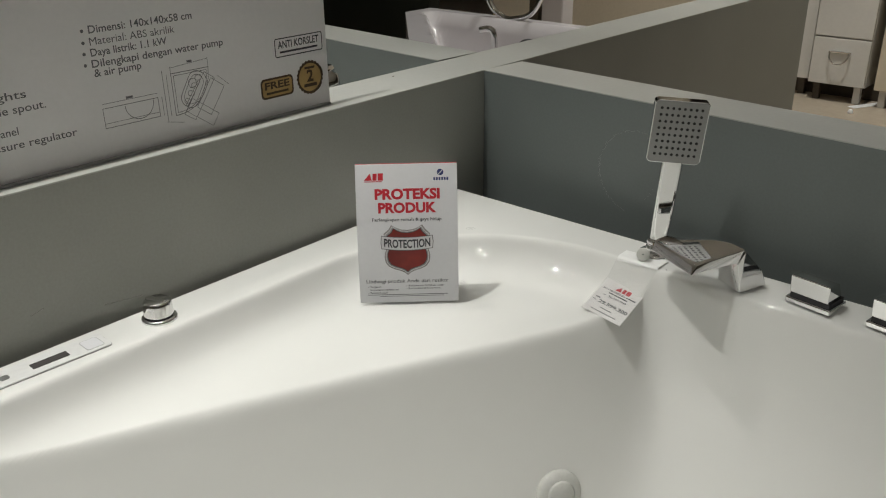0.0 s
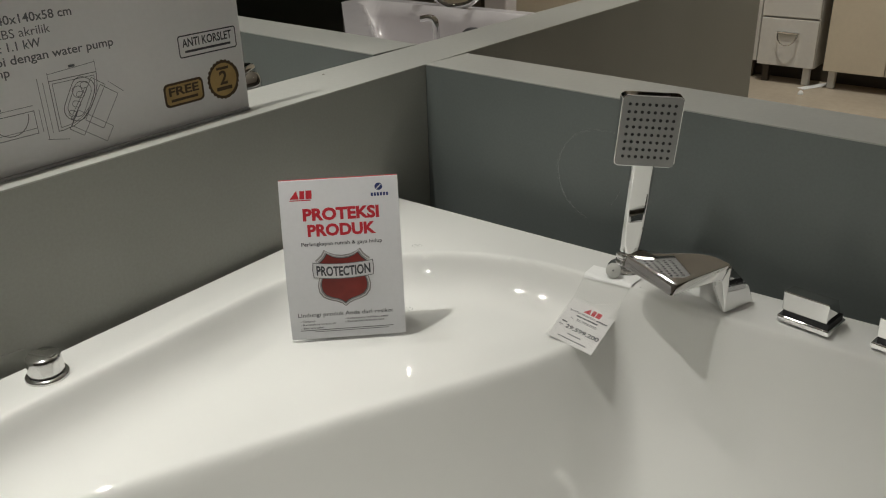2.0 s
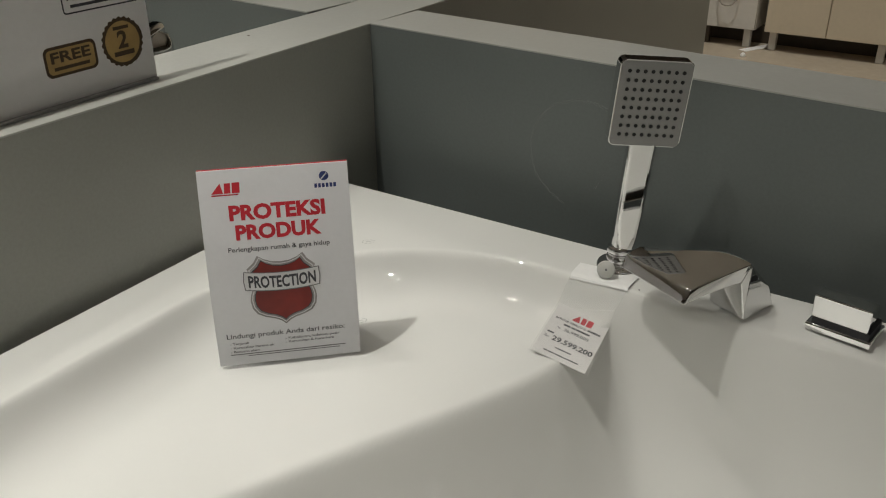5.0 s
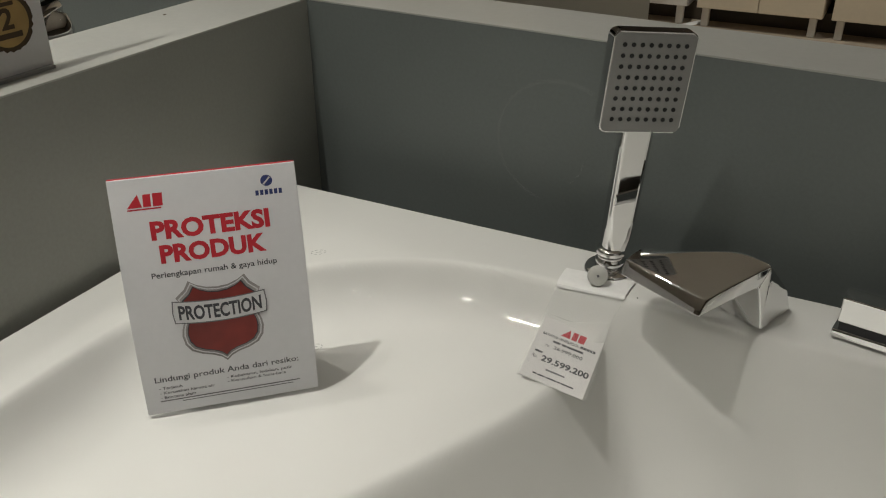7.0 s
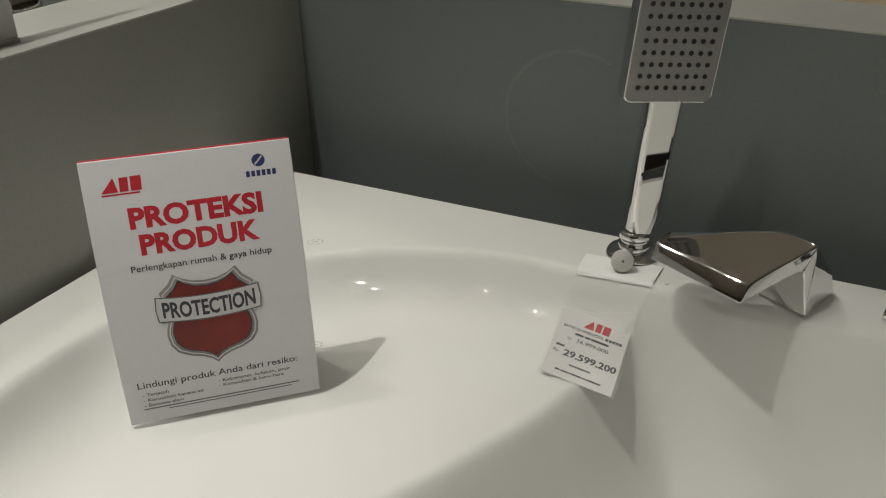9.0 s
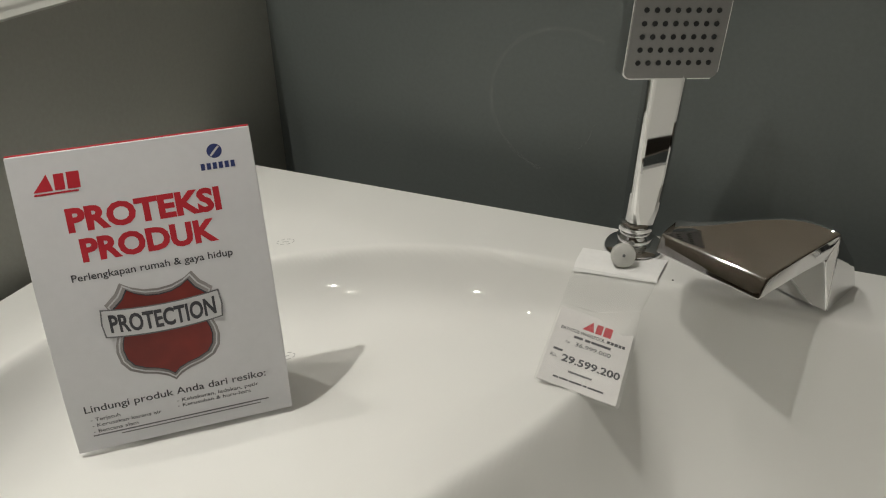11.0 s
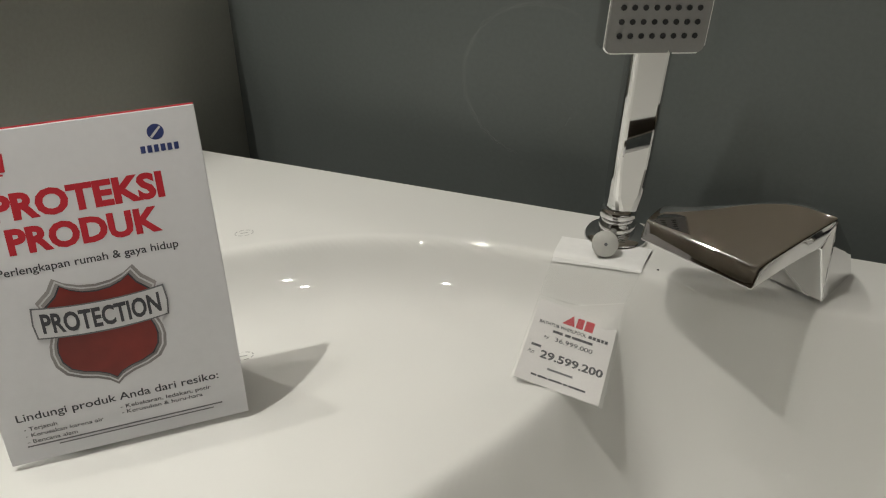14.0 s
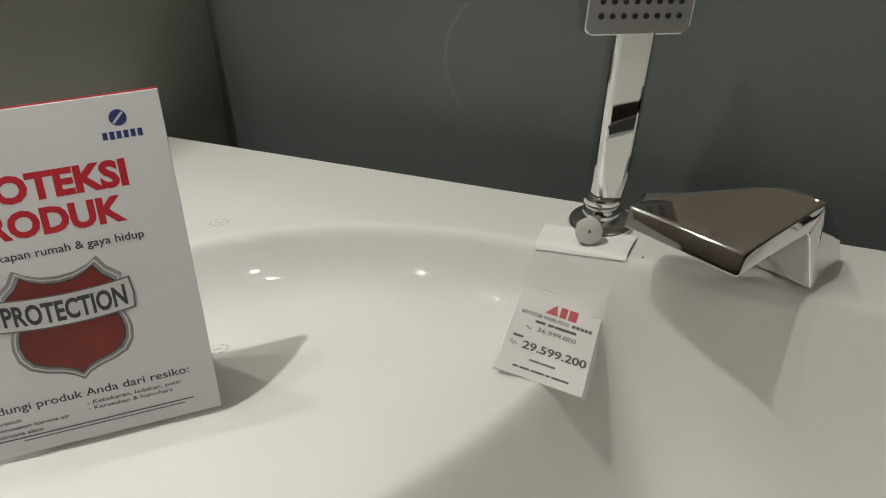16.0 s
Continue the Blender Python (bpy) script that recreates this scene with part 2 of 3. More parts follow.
def partition(name, x0, x1, y0, y1, turn, at, paint, label):
    w = thing(name, pose(*at, 0, 0, turn), label, "partition wall", kind="structure")
    part("wall_body", box(x0, x1, y0, y1, 0, TOP - 0.002), paint, w, "grey painted board")
    part("wall_cap", box(x0 - 0.0003, x1 + 0.0003, y0 - 0.0003, y1 + 0.0003, TOP - 0.002, TOP, 0.0004), WHITE_TOP, w, "white painted top edge")
    return w


partition("wall_1", -0.118, 0.0, -1.75, 1.74, -0.5, (-0.0115, 0, 0), PAINT_LIT, "low grey partition wall with a white top, in its lit tone")
partition("wall_2", 0.0015, 1.75, 0.0, 0.108, -4.3, (-0.012, 0.106, 0), PAINT_SHADED, "low grey partition wall with a white top, in its shaded tone")
partition("wall_3", -1.75, -0.1285, 0.0, 0.112, -4.5, (-0.012, 0.109, 0), PAINT_SHADED, "low grey partition wall of a neighbouring bay, in its shaded tone")


def wall_arcs():
    """Faint pale curved bands on the painted board behind the taps."""
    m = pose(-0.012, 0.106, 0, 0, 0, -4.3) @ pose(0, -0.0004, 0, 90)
    s = thing("wipe_mark", m, "faint pale curved bands on the grey wall", "mark")
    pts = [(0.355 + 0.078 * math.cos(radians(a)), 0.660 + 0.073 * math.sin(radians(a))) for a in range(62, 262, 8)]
    outline("smear", pts, 0.0042, PALE_ARC, s, 0.0, closed=False)
    outline("smear", [(u + 0.0008, v + 0.0004) for u, v in pts[4:]], 0.0012, PALE_ARC, s, 0.0002, closed=False)
    outline("smear", [(0.387, 0.645), (0.383, 0.632), (0.378, 0.624), (0.372, 0.618)], 0.0016, PALE_ARC, s, 0.0, closed=False)
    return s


wall_arcs()


def wall_scuff(points):
    """Pale scratch on the lighter-toned grey board, along (y, z) points."""
    m = Matrix(((0, 0, 1, 0), (1, 0, 0, 0), (0, 1, 0, 0), (0, 0, 0, 1)))
    s = thing("wall_scuff", pose(-0.0110, 0, 0, 0, 0, -0.5) @ m, "pale scratch on the grey partition wall", "scratch", "scratches on the partition wall")
    outline("scratch", points, 0.0016, SCUFF, s, 0.0, closed=False)
    return s


wall_scuff([(-0.788, 0.623), (-0.77, 0.627)])
wall_scuff([(-0.692, 0.601), (-0.666, 0.598), (-0.638, 0.595)])


# ---- ceiling lamps ----
def downlight(x, y, watts, spot=70, blend=0.6, radius=0.07, aim=None, warm=(1.0, 0.965, 0.875)):
    ob = thing("ceiling_light", pose(x, y, CEILING), "round white recessed ceiling spotlight, switched on", "ceiling light", "shop ceiling lights")
    part("trim_ring", lathe([(0.075, 0.0), (0.08, -0.004), (0.075, -0.012), (0.058, -0.014), (0.055, -0.006), (0.055, 0.0)]), CEILING_PAINT, ob, smooth=True)
    part("lamp_face", lathe([(0.032, -0.001), (0.032, -0.004), (0.030, -0.005)]), LAMP_GLOW, ob, "glowing warm white lamp face")
    data = bpy.data.lights.new("spot_lamp", "SPOT")
    data.energy, data.spot_size, data.spot_blend, data.shadow_soft_size, data.color = watts, radians(spot), blend, radius, warm
    lamp = new("spot_lamp", data)
    eye = Vector((x, y, CEILING - 0.06))
    lamp.matrix_basis = look(eye, aim if aim else (x + 0.001, y, 0))
    return ob


downlight(LAMP.x, LAMP.y, 154, 64, 1.0, 0.022, (-0.07, -0.95, 0.5))
downlight(-0.62, -0.30, 36, 100, 1.0, 0.045)
downlight(-0.38, -0.85, 32, 100, 1.0, 0.045)
for x, y, w in ((1.6, -1.8, 20), (-1.5, 0.7, 18), (1.0, 1.9, 60), (0.4, -2.5, 34), (-0.3, 2.6, 120), (-2.4, -1.6, 12), (-2.3, 2.6, 26), (1.1, -1.3, 0.8)):
    downlight(x, y, w, 110, 0.9, 0.035)


# ---- bathtub ----
def softplus(t, w):
    return w * np.logaddexp(0, t / w)


def softmin(a, b, k):
    return -k * np.logaddexp(-a / k, -b / k)


def tub_depth(x, y):
    """How far the moulded acrylic lies below the deck."""
    a, b = x - 0.075, -y - 0.078
    r = 0.30
    corner = r - np.hypot(np.maximum(r - a, 0), np.maximum(r - b, 0))
    d = np.where((a < r) & (b < r), corner, np.minimum(a, b))
    front = 0.95 - np.hypot(x - 0.35, y + 0.35)
    d = np.minimum(d, front)
    lead = np.clip(b / (a + b + 1e-6), 0, 1)
    bend = np.clip((r - a) / r, 0, 1) * np.clip((r - b) / r, 0, 1)
    width = 0.012 + 0.005 * lead + 0.018 * np.clip(bend, 0, 0.45)
    seat = 0.051 * (1 - np.exp(-softplus(d, 0.0016) / width))
    mid = 0.5 + 0.475 * (y + 0.09) - 0.075 * np.clip((-y - 0.10) * (y + 0.92), 0, 1)
    mid = mid - 0.045 * np.exp(-((y + 0.085) / 0.085) ** 2)
    e = (x - mid) / 1.107
    basin = softmin(softmin(2.9 * softplus(e, 0.0030), 0.10 * (1 - np.exp(-softplus(d, 0.002) / 0.013)) + 1.7 * softplus(d - 0.03, 0.02), 0.058), np.full_like(d, 0.36), 0.035)
    return seat + np.maximum(basin, 0)


def bathtub():
    tub = thing("bathtub", pose(0, 0, 0), "glossy white acrylic corner whirlpool bathtub with moulded seat", "bathtub")
    n = 400
    bm = bmesh.new()
    ys = -1.4 * (np.linspace(0, 1, n) ** 1.15)
    grid = []
    for y in ys:
        xm = 1.4 if y > -0.35 else 0.35 + math.sqrt(max(0, 1.05 ** 2 - (y + 0.35) ** 2))
        xs = xm * (np.linspace(0, 1, n) ** 1.15)
        zs = DECK - tub_depth(xs, np.full_like(xs, y))
        grid.append([bm.verts.new((xs[k], y, zs[k])) for k in range(n)])
    for i in range(n - 1):
        for k in range(n - 1):
            bm.faces.new((grid[i][k], grid[i + 1][k], grid[i + 1][k + 1], grid[i][k + 1]))
    part("shell", bm, ACRYLIC, tub, "moulded white acrylic deck, seat and basin", smooth=True)
    edge = [(0, 0)]
    edge += [(0, -1.4 * k / 12) for k in range(1, 13)]
    edge += [(0.35 + 1.05 * math.sin(radians(a)), -0.35 - 1.05 * math.cos(radians(a))) for a in range(0, 91, 5)]
    edge += [(1.4, 0)]
    bm = bmesh.new()
    rows = []
    for z, off in ((DECK - 0.0002, 0.0), (DECK - 0.004, 0.003), (DECK - 0.045, 0.003), (DECK - 0.05, -0.008), (0.0, -0.012)):
        rows.append([bm.verts.new((x + off * (1 if x > 0.3 else -1), y + off * (1 if y > -0.3 else -1), z)) for x, y in edge])
    for p, q in zip(rows, rows[1:]):
        for k in range(len(edge)):
            bm.faces.new((p[k], p[(k + 1) % len(edge)], q[(k + 1) % len(edge)], q[k]))
    part("apron", bm, ACRYLIC, tub, "white acrylic skirt")
    return tub


bathtub()


def surface(x, y):
    return DECK - float(tub_depth(np.array([x]), np.array([y]))[0])


# ---- hand shower ----
def hand_shower():
    """Square head on a flat handle that stands in a round chrome socket. Local x runs along the face, -y out of it."""
    sh = thing("hand_shower", pose(0.4428, -0.0305, DECK, 0, 0, 32.4), "chrome hand shower with a square perforated head in its deck socket", "hand shower")
    w, h = 0.0388, 0.094
    head = part("head", moved(prism(round_rect(0, 0, 2 * w, h, 0.006), -0.0085, 0.0075, 0.0010), Matrix.Rotation(radians(90), 4, "X") @ Matrix.Diagonal((1, 1, -1, 1))), CHROME, sh, "square chrome shower head")
    head.matrix_basis = pose(0.0145, -0.0035, 0.1990, 2.4, 4.0, 3.0)
    part("spray_face", moved(prism(round_rect(0, 0, 2 * w - 0.0026, h - 0.0026, 0.005), -0.0008, 0.0008), Matrix.Translation((0, -0.0088, 0)) @ Matrix.Rotation(radians(90), 4, "X")), SATIN, head, "flat grey spray face")
    me = None
    for i in range(8):
        for k in range(8):
            x, z = -0.0285 + 0.057 * i / 7, -0.0335 + 0.069 * k / 7
            if me is None:
                ob = part("nozzle", moved(lathe([(0.0021, 0), (0.0021, 0.0009), (0.0015, 0.0014)], 8), Matrix.Rotation(radians(90), 4, "X")), RUBBER, head)
                me = ob.data
            else:
                ob = new("nozzle", me)
                ob.parent = head
            ob.location = (x, -0.0094, z)
    bm = bmesh.new()
    rings = []
    for z, hw, hd, r in ((0.026, 0.0128, 0.0120, 0.0110), (0.040, 0.0136, 0.0112, 0.0070), (0.065, 0.0142, 0.0104, 0.0052), (0.11, 0.0148, 0.0098, 0.0050), (0.150, 0.0152, 0.0094, 0.0048), (0.156, 0.0152, 0.0094, 0.0048), (0.157, 0.0146, 0.0086, 0.002)):
        f = (z - 0.026) / 0.126
        rings.append([bm.verts.new((0.0026 + 0.0095 * f + x, 0.0008 - 0.0022 * f + y, z)) for x, y in round_rect(0, 0, 2 * hw, 2 * hd, r)])
    n = len(rings[0])
    for a, b in zip(rings, rings[1:]):
        for k in range(n):
            bm.faces.new((a[k], a[(k + 1) % n], b[(k + 1) % n], b[k]))
    bm.faces.new(rings[0][::-1])
    bm.faces.new(rings[-1])
    part("handle", bm, CHROME, sh, "flat chrome handle")
    part("collar", lathe([(0.0135, 0.006), (0.0145, 0.008), (0.0145, 0.015), (0.0128, 0.0165), (0.0128, 0.019), (0.0142, 0.0205), (0.0142, 0.0265), (0.012, 0.028)]), CHROME, sh, smooth=True)
    part("base_flange", lathe([(0.0255, 0.0003), (0.0255, 0.003), (0.0235, 0.0062), (0.0135, 0.0075)]), CHROME, sh, smooth=True)
    return sh


hand_shower()


# ---- waterfall spout ----
def waterfall_spout():
    """Mirror-bright plate that slopes to a point and folds down at one end into a faceted foot."""
    sp = thing("bath_spout", pose(0, 0, 0), "folded mirror-bright chrome waterfall bath spout on the tub deck", "bath spout")
    heel, tip, crest, tail = Vector((0.4763, -0.1040, 0.6375)), Vector((0.5546, -0.1264, 0.6285)), Vector((0.5980, -0.0708, 0.6455)), Vector((0.4840, -0.0815, 0.6400))
    low = [Vector((0.4745, -0.1110, 0.6250)), Vector((0.5520, -0.1350, 0.6149)), Vector((0.5915, -0.0740, 0.6235)), Vector((0.4845, -0.0810, 0.6285))]
    n = 14
    def sheet(a, b, c, d, crown):
        rows = []
        for i in range(n + 1):
            v = i / n
            rows.append([bm.verts.new(a.lerp(b, k / n).lerp(d.lerp(c, k / n), v) + Vector((0, 0.0125, 0.0035)) * (v * math.sin(math.pi * (k / n) ** 2)) + Vector((0, 0, crown * 4 * v * (1 - v)))) for k in range(n + 1)])
        return rows
    bm = bmesh.new()
    top, under = sheet(heel, tip, crest, tail, 0.0006), sheet(*low, 0.0010)
    for g in (top, under):
        for i in range(n):
            for k in range(n):
                bm.faces.new((g[i][k], g[i][k + 1], g[i + 1][k + 1], g[i + 1][k]))
    def rim(g):
        return g[0][:-1] + [r[-1] for r in g[:-1]] + g[-1][:0:-1] + [r[0] for r in g[:0:-1]]
    hi, lo = rim(top), rim(under)
    for k in range(len(hi)):
        bm.faces.new((hi[k], hi[(k + 1) % len(hi)], lo[(k + 1) % len(hi)], lo[k]))
    bmesh.ops.recalc_face_normals(bm, faces=bm.faces)
    sharp = [e for e in bm.edges if e.calc_face_angle(0) > radians(28)]
    bmesh.ops.bevel(bm, geom=sharp, offset=0.0016, segments=3, affect="EDGES", profile=0.5)
    part("plate", bm, CHROME, sp, "sloping mirror chrome top plate", smooth=True)
    z = DECK + 0.0003
    part("leg", hull([(0.5985, -0.0735, z), (0.6170, -0.0255, z), (0.5560, -0.0510, z), (0.5760, -0.0140, z), (0.5908, -0.0742, 0.6215), (0.6118, -0.0350, 0.6060), (0.5972, -0.0680, 0.6425), (0.5540, -0.0540, 0.6300), (0.5750, -0.0300, 0.6200)], 0.0010, 2), CHROME, sp, "faceted chrome foot")
    return sp


waterfall_spout()


# ---- tap handles ----
def bath_tap(x, y, turn):
    th = thing("bath_tap", pose(x, y, DECK, 0, 0, turn), "square two-tier chrome bath tap on the tub deck", "tap", "bath taps")
    part("base_plate", box(-0.032, 0.032, -0.024, 0.022, 0.0003, 0.008, 0.0015), CHROME, th)
    part("neck", box(-0.0275, 0.0285, -0.0185, 0.020, 0.008, 0.0140), RUBBER, th, "dark recess")
    part("knob", hull([(-0.029, -0.019, 0.0140), (0.026, -0.019, 0.0140), (0.026, 0.018, 0.0140), (-0.029, 0.018, 0.0140), (0.027, -0.0205, 0.0395), (-0.029, -0.0205, 0.0395), (0.026, 0.006, 0.0370), (-0.029, 0.006, 0.0370)], 0.0010), CHROME, th, "slanted chrome knob")
    return th


tap = bath_tap(0.690, -0.036, -9)
copy_thing(tap, pose(0.797, -0.040, DECK, 0, 0, -9))


# ---- fittings on the deck ----
def air_knob(x, y):
    k = thing("air_knob", pose(x, y, DECK, 0, 0, 20), "chrome round air control knob with a grip", "air knob")
    part("base_ring", lathe([(0.0238, 0.0003), (0.0238, 0.0028), (0.0222, 0.0048), (0.019, 0.0050)]), SATIN_CHROME, k, smooth=True)
    part("knob_gap", lathe([(0.0186, 0.0050), (0.0186, 0.0072), (0.0170, 0.0074)]), RUBBER, k, "dark gap under the knob")
    part("knob", lathe([(0.0198, 0.0072), (0.0196, 0.0090), (0.0188, 0.0220), (0.0182, 0.0262), (0.0162, 0.0282)]), SATIN_CHROME, k, smooth=True)
    part("grip", box(-0.0165, 0.0165, -0.0045, 0.0045, 0.012, 0.0305, 0.002), SATIN_CHROME, k)
    return k


air_knob(0.036, -0.645)


def control_panel():
    c = thing("control_panel", pose(0.031, -0.815, DECK, 0, 0, -1.5), "silver whirlpool control panel with a dark display on the deck", "control panel")
    part("plate", prism(round_rect(0, 0, 0.040, 0.185, 0.005), 0.0003, 0.0022, 0.0006), SILVER, c)
    part("panel_border", prism(round_rect(0, 0, 0.0418, 0.1868, 0.0055), 0.0002, 0.0012), MARK_INK, c, "thin grey border")
    for k in (-0.035, -0.055, -0.075):
        part("button", prism(round_rect(0.001, k, 0.011, 0.011, 0.003), 0.0022, 0.0027), SATIN, c)
    part("end_window_rim", prism(round_rect(0.001, 0.074, 0.0275, 0.0235, 0.0035), 0.0022, 0.0023), MARK_INK, c, "thin grey line")
    part("end_window", prism(round_rect(0.001, 0.074, 0.0255, 0.0215, 0.003), 0.0022, 0.0026), CARD, c, "pale end window")
    part("display", prism(round_rect(0.001, 0.02, 0.014, 0.046, 0.001), 0.0022, 0.0026), DISPLAY, c, "dark display window")
    return c


control_panel()


def floor_jet(x, y):
    m = Vector((x, y, surface(x, y)))
    dx = (surface(x + 0.01, y) - surface(x - 0.01, y)) / 0.02
    dy = (surface(x, y + 0.01) - surface(x, y - 0.01)) / 0.02
    nrm = Vector((-dx, -dy, 1)).normalized()
    mm = nrm.to_track_quat("Z", "Y").to_matrix().to_4x4()
    mm.translation = m
    j = thing("water_jet", mm, "round pale grey whirlpool jet in the basin wall", "water jet")
    part("ring", lathe([(0.036, 0.0), (0.036, 0.002), (0.033, 0.007), (0.022, 0.010)]), GREY_DISC, j, smooth=True)
    part("dome", lathe([(0.022, 0.0098), (0.018, 0.012), (0.010, 0.0135), (0.003, 0.014)]), GREY_DISC, j, smooth=True)
    return j


floor_jet(0.470, -0.312)


# ---- table sign ----
def table_sign():
    tl, tr, bl = Vector((0.122, -0.354, 0.741)), Vector((0.231, -0.251, 0.741)), Vector((0.1455, -0.379, 0.533))
    ux = (tr - tl).normalized()
    uy = (tl - bl).normalized()
    uy = (uy - ux * uy.dot(ux)).normalized()
    m = Matrix((ux, uy, ux.cross(uy))).transposed().to_4x4()
    m.translation = tl
    s = thing("table_sign", m, "white folded card sign with red print on the tub seat", "sign")
    W, H, T, BELLY = 0.148, 0.210, 0.0028, 0.010
    bm = box(0, W, -H, 0, -T, 0, 0.0004, 1)
    for k in range(1, 24):
        bmesh.ops.bisect_plane(bm, geom=bm.verts[:] + bm.edges[:] + bm.faces[:], plane_co=(0, -H * k / 24, 0), plane_no=(0, 1, 0))
    front = part("front_panel", bm, CARD, s, "white printed front card")
    part("red_edge", box(0.0003, W - 0.0003, 0.0, 0.0006, -T - 0.0006, -0.0010), RED_INK, s, "red top edge")
    part("back_strut", hull([(0.001, -0.002, -T), (W - 0.001, -0.002, -T), (0.001, -0.006, -T - 0.002), (W - 0.001, -0.006, -T - 0.002), (0.001, -H + 0.008, -0.060), (W - 0.001, -H + 0.008, -0.060), (0.001, -H + 0.008, -0.058), (W - 0.001, -H + 0.008, -0.058)]), CARD, s, "white folded card back")
    # emblem of the shop: plain red shapes
    patch("emblem", [(0.0125, -0.0245), (0.0215, -0.0135), (0.0240, -0.0245)], RED_INK, s)
    patch("emblem", [(0.0255, -0.0140), (0.0315, -0.0140), (0.0310, -0.0245), (0.0250, -0.0245)], RED_INK, s)
    patch("emblem", [(0.0330, -0.0137), (0.0405, -0.0137), (0.0400, -0.0246), (0.0325, -0.0246)], RED_INK, s)
    bar("printed_line", 0.0125, 0.0385, -0.0268, -0.0256, RED_INK, s)
    patch("insurer_emblem", disc(0.1235, -0.0135, 0.0048), BLUE_INK, s, label="navy round emblem")
    outline("insurer_emblem", [(0.1206, -0.0166), (0.1264, -0.0106)], 0.0014, PALE_INK, s, INK * 2, closed=False)
    for k in range(6):
        bar("printed_mark", 0.1135 + 0.0038 * k, 0.1135 + 0.0038 * k + 0.0026, -0.0256, -0.0212, BLUE_INK, s)
    lettering("headline", "PROTEKSI", 0.0275, 0.1222, -0.0525, 0.0145, RED_INK, s, 0.044)
    lettering("headline", "PRODUK", 0.0320, 0.1170, -0.0730, 0.0142, RED_INK, s, 0.044)
    lettering("subtitle", "Perlengkapan rumah & gaya hidup", 0.0228, 0.1240, -0.0858, 0.0048, GREY_INK, s, 0.008)
    # shield
    def shield(k):
        half = [(0.0, -0.0995), (0.009, -0.0985), (0.017, -0.0955), (0.0228, -0.0915), (0.0270, -0.0985), (0.0345, -0.1050), (0.0318, -0.1110), (0.0300, -0.1180), (0.0302, -0.1260), (0.0330, -0.1340), (0.0338, -0.1400), (0.0325, -0.1480), (0.0280, -0.1545), (0.0200, -0.1585), (0.0110, -0.1610), (0.0045, -0.1640), (0.0, -0.1680)]
        full = half + [(-x, y) for x, y in half[1:-1][::-1]]
        return [(0.0728 + x * k, -0.130 + (y + 0.130) * k) for x, y in full]
    patch("shield_rim", shield(1.0), STEEL_INK, s, INK, "silver shield rim")
    outline("shield_glint", shield(0.935), 0.0010, PALE_INK, s, INK * 2)
    patch("shield_edge", shield(0.87), GREY_INK, s, INK * 3)
    patch("shield_field", shield(0.845), DARK_RED, s, INK * 4, "dark red shield")
    def sag(u):
        return -0.0026 * (1 - ((u - 0.0728) / 0.036) ** 2)
    us = [0.0358 + 0.0740 * q / 12 for q in range(13)]
    ban = [(u, -0.1085 + sag(u)) for u in us] + [(0.1108, -0.1180)] + [(u, -0.1268 + sag(u)) for u in us[::-1]] + [(0.0348, -0.1180)]
    patch("banner_edge", [(0.0728 + (x - 0.0728) * 1.025, -0.119 + (y + 0.119) * 1.1) for x, y in ban], MID_INK, s, INK * 5)
    patch("banner", ban, PALE_INK, s, INK * 6, "pale grey banner")
    t = lettering("banner_word", "PROTECTION", 0.0390, 0.1070, -0.1236, 0.0118, GREY_INK, s, 0.030)
    for p in t.data.vertices:
        p.co.y += sag(p.co.x)
        p.co.z = INK * 7
    lettering("text_line", "Lindungi produk Anda dari resiko:", 0.0105, 0.1325, -0.1795, 0.0052, GREY_INK, s, 0.009)
    for k, wds in enumerate(("- Terjatuh", "- Kerusakan karena air", "- Bencana alam")):
        lettering("text_line", wds, 0.0128, (0.032, 0.0585, 0.042)[k], -0.1868 - 0.0046 * k, 0.0027, GREY_INK, s, 0.01)
    for k, wds in enumerate(("- Kebakaran, ledakan, petir", "- Kerusuhan & huru-hara")):
        lettering("text_line", wds, 0.0700, (0.1265, 0.1205)[k], -0.1858 - 0.0042 * k, 0.0027, GREY_INK, s, 0.01)
    bar("printed_line", 0.0120, 0.1320, -0.1985, -0.1975, MID_INK, s)
    bar("printed_line", 0.0300, 0.1260, -0.2008, -0.2000, MID_INK, s)
    # the card bellies forward between its top and bottom edges, and its print with it
    for ob in s.children:
        if ob.name.startswith(("back_strut", "red_edge")):
            continue
        for p in ob.data.vertices:
            f = min(1, max(0, -p.co.y / H))
            if ob is not front:
                p.co.y += 0.33 * BELLY * 4 * f * (1 - f)
                f = min(1, max(0, -p.co.y / H))
            p.co.z += BELLY * 4 * f * (1 - f)
    return s


table_sign()


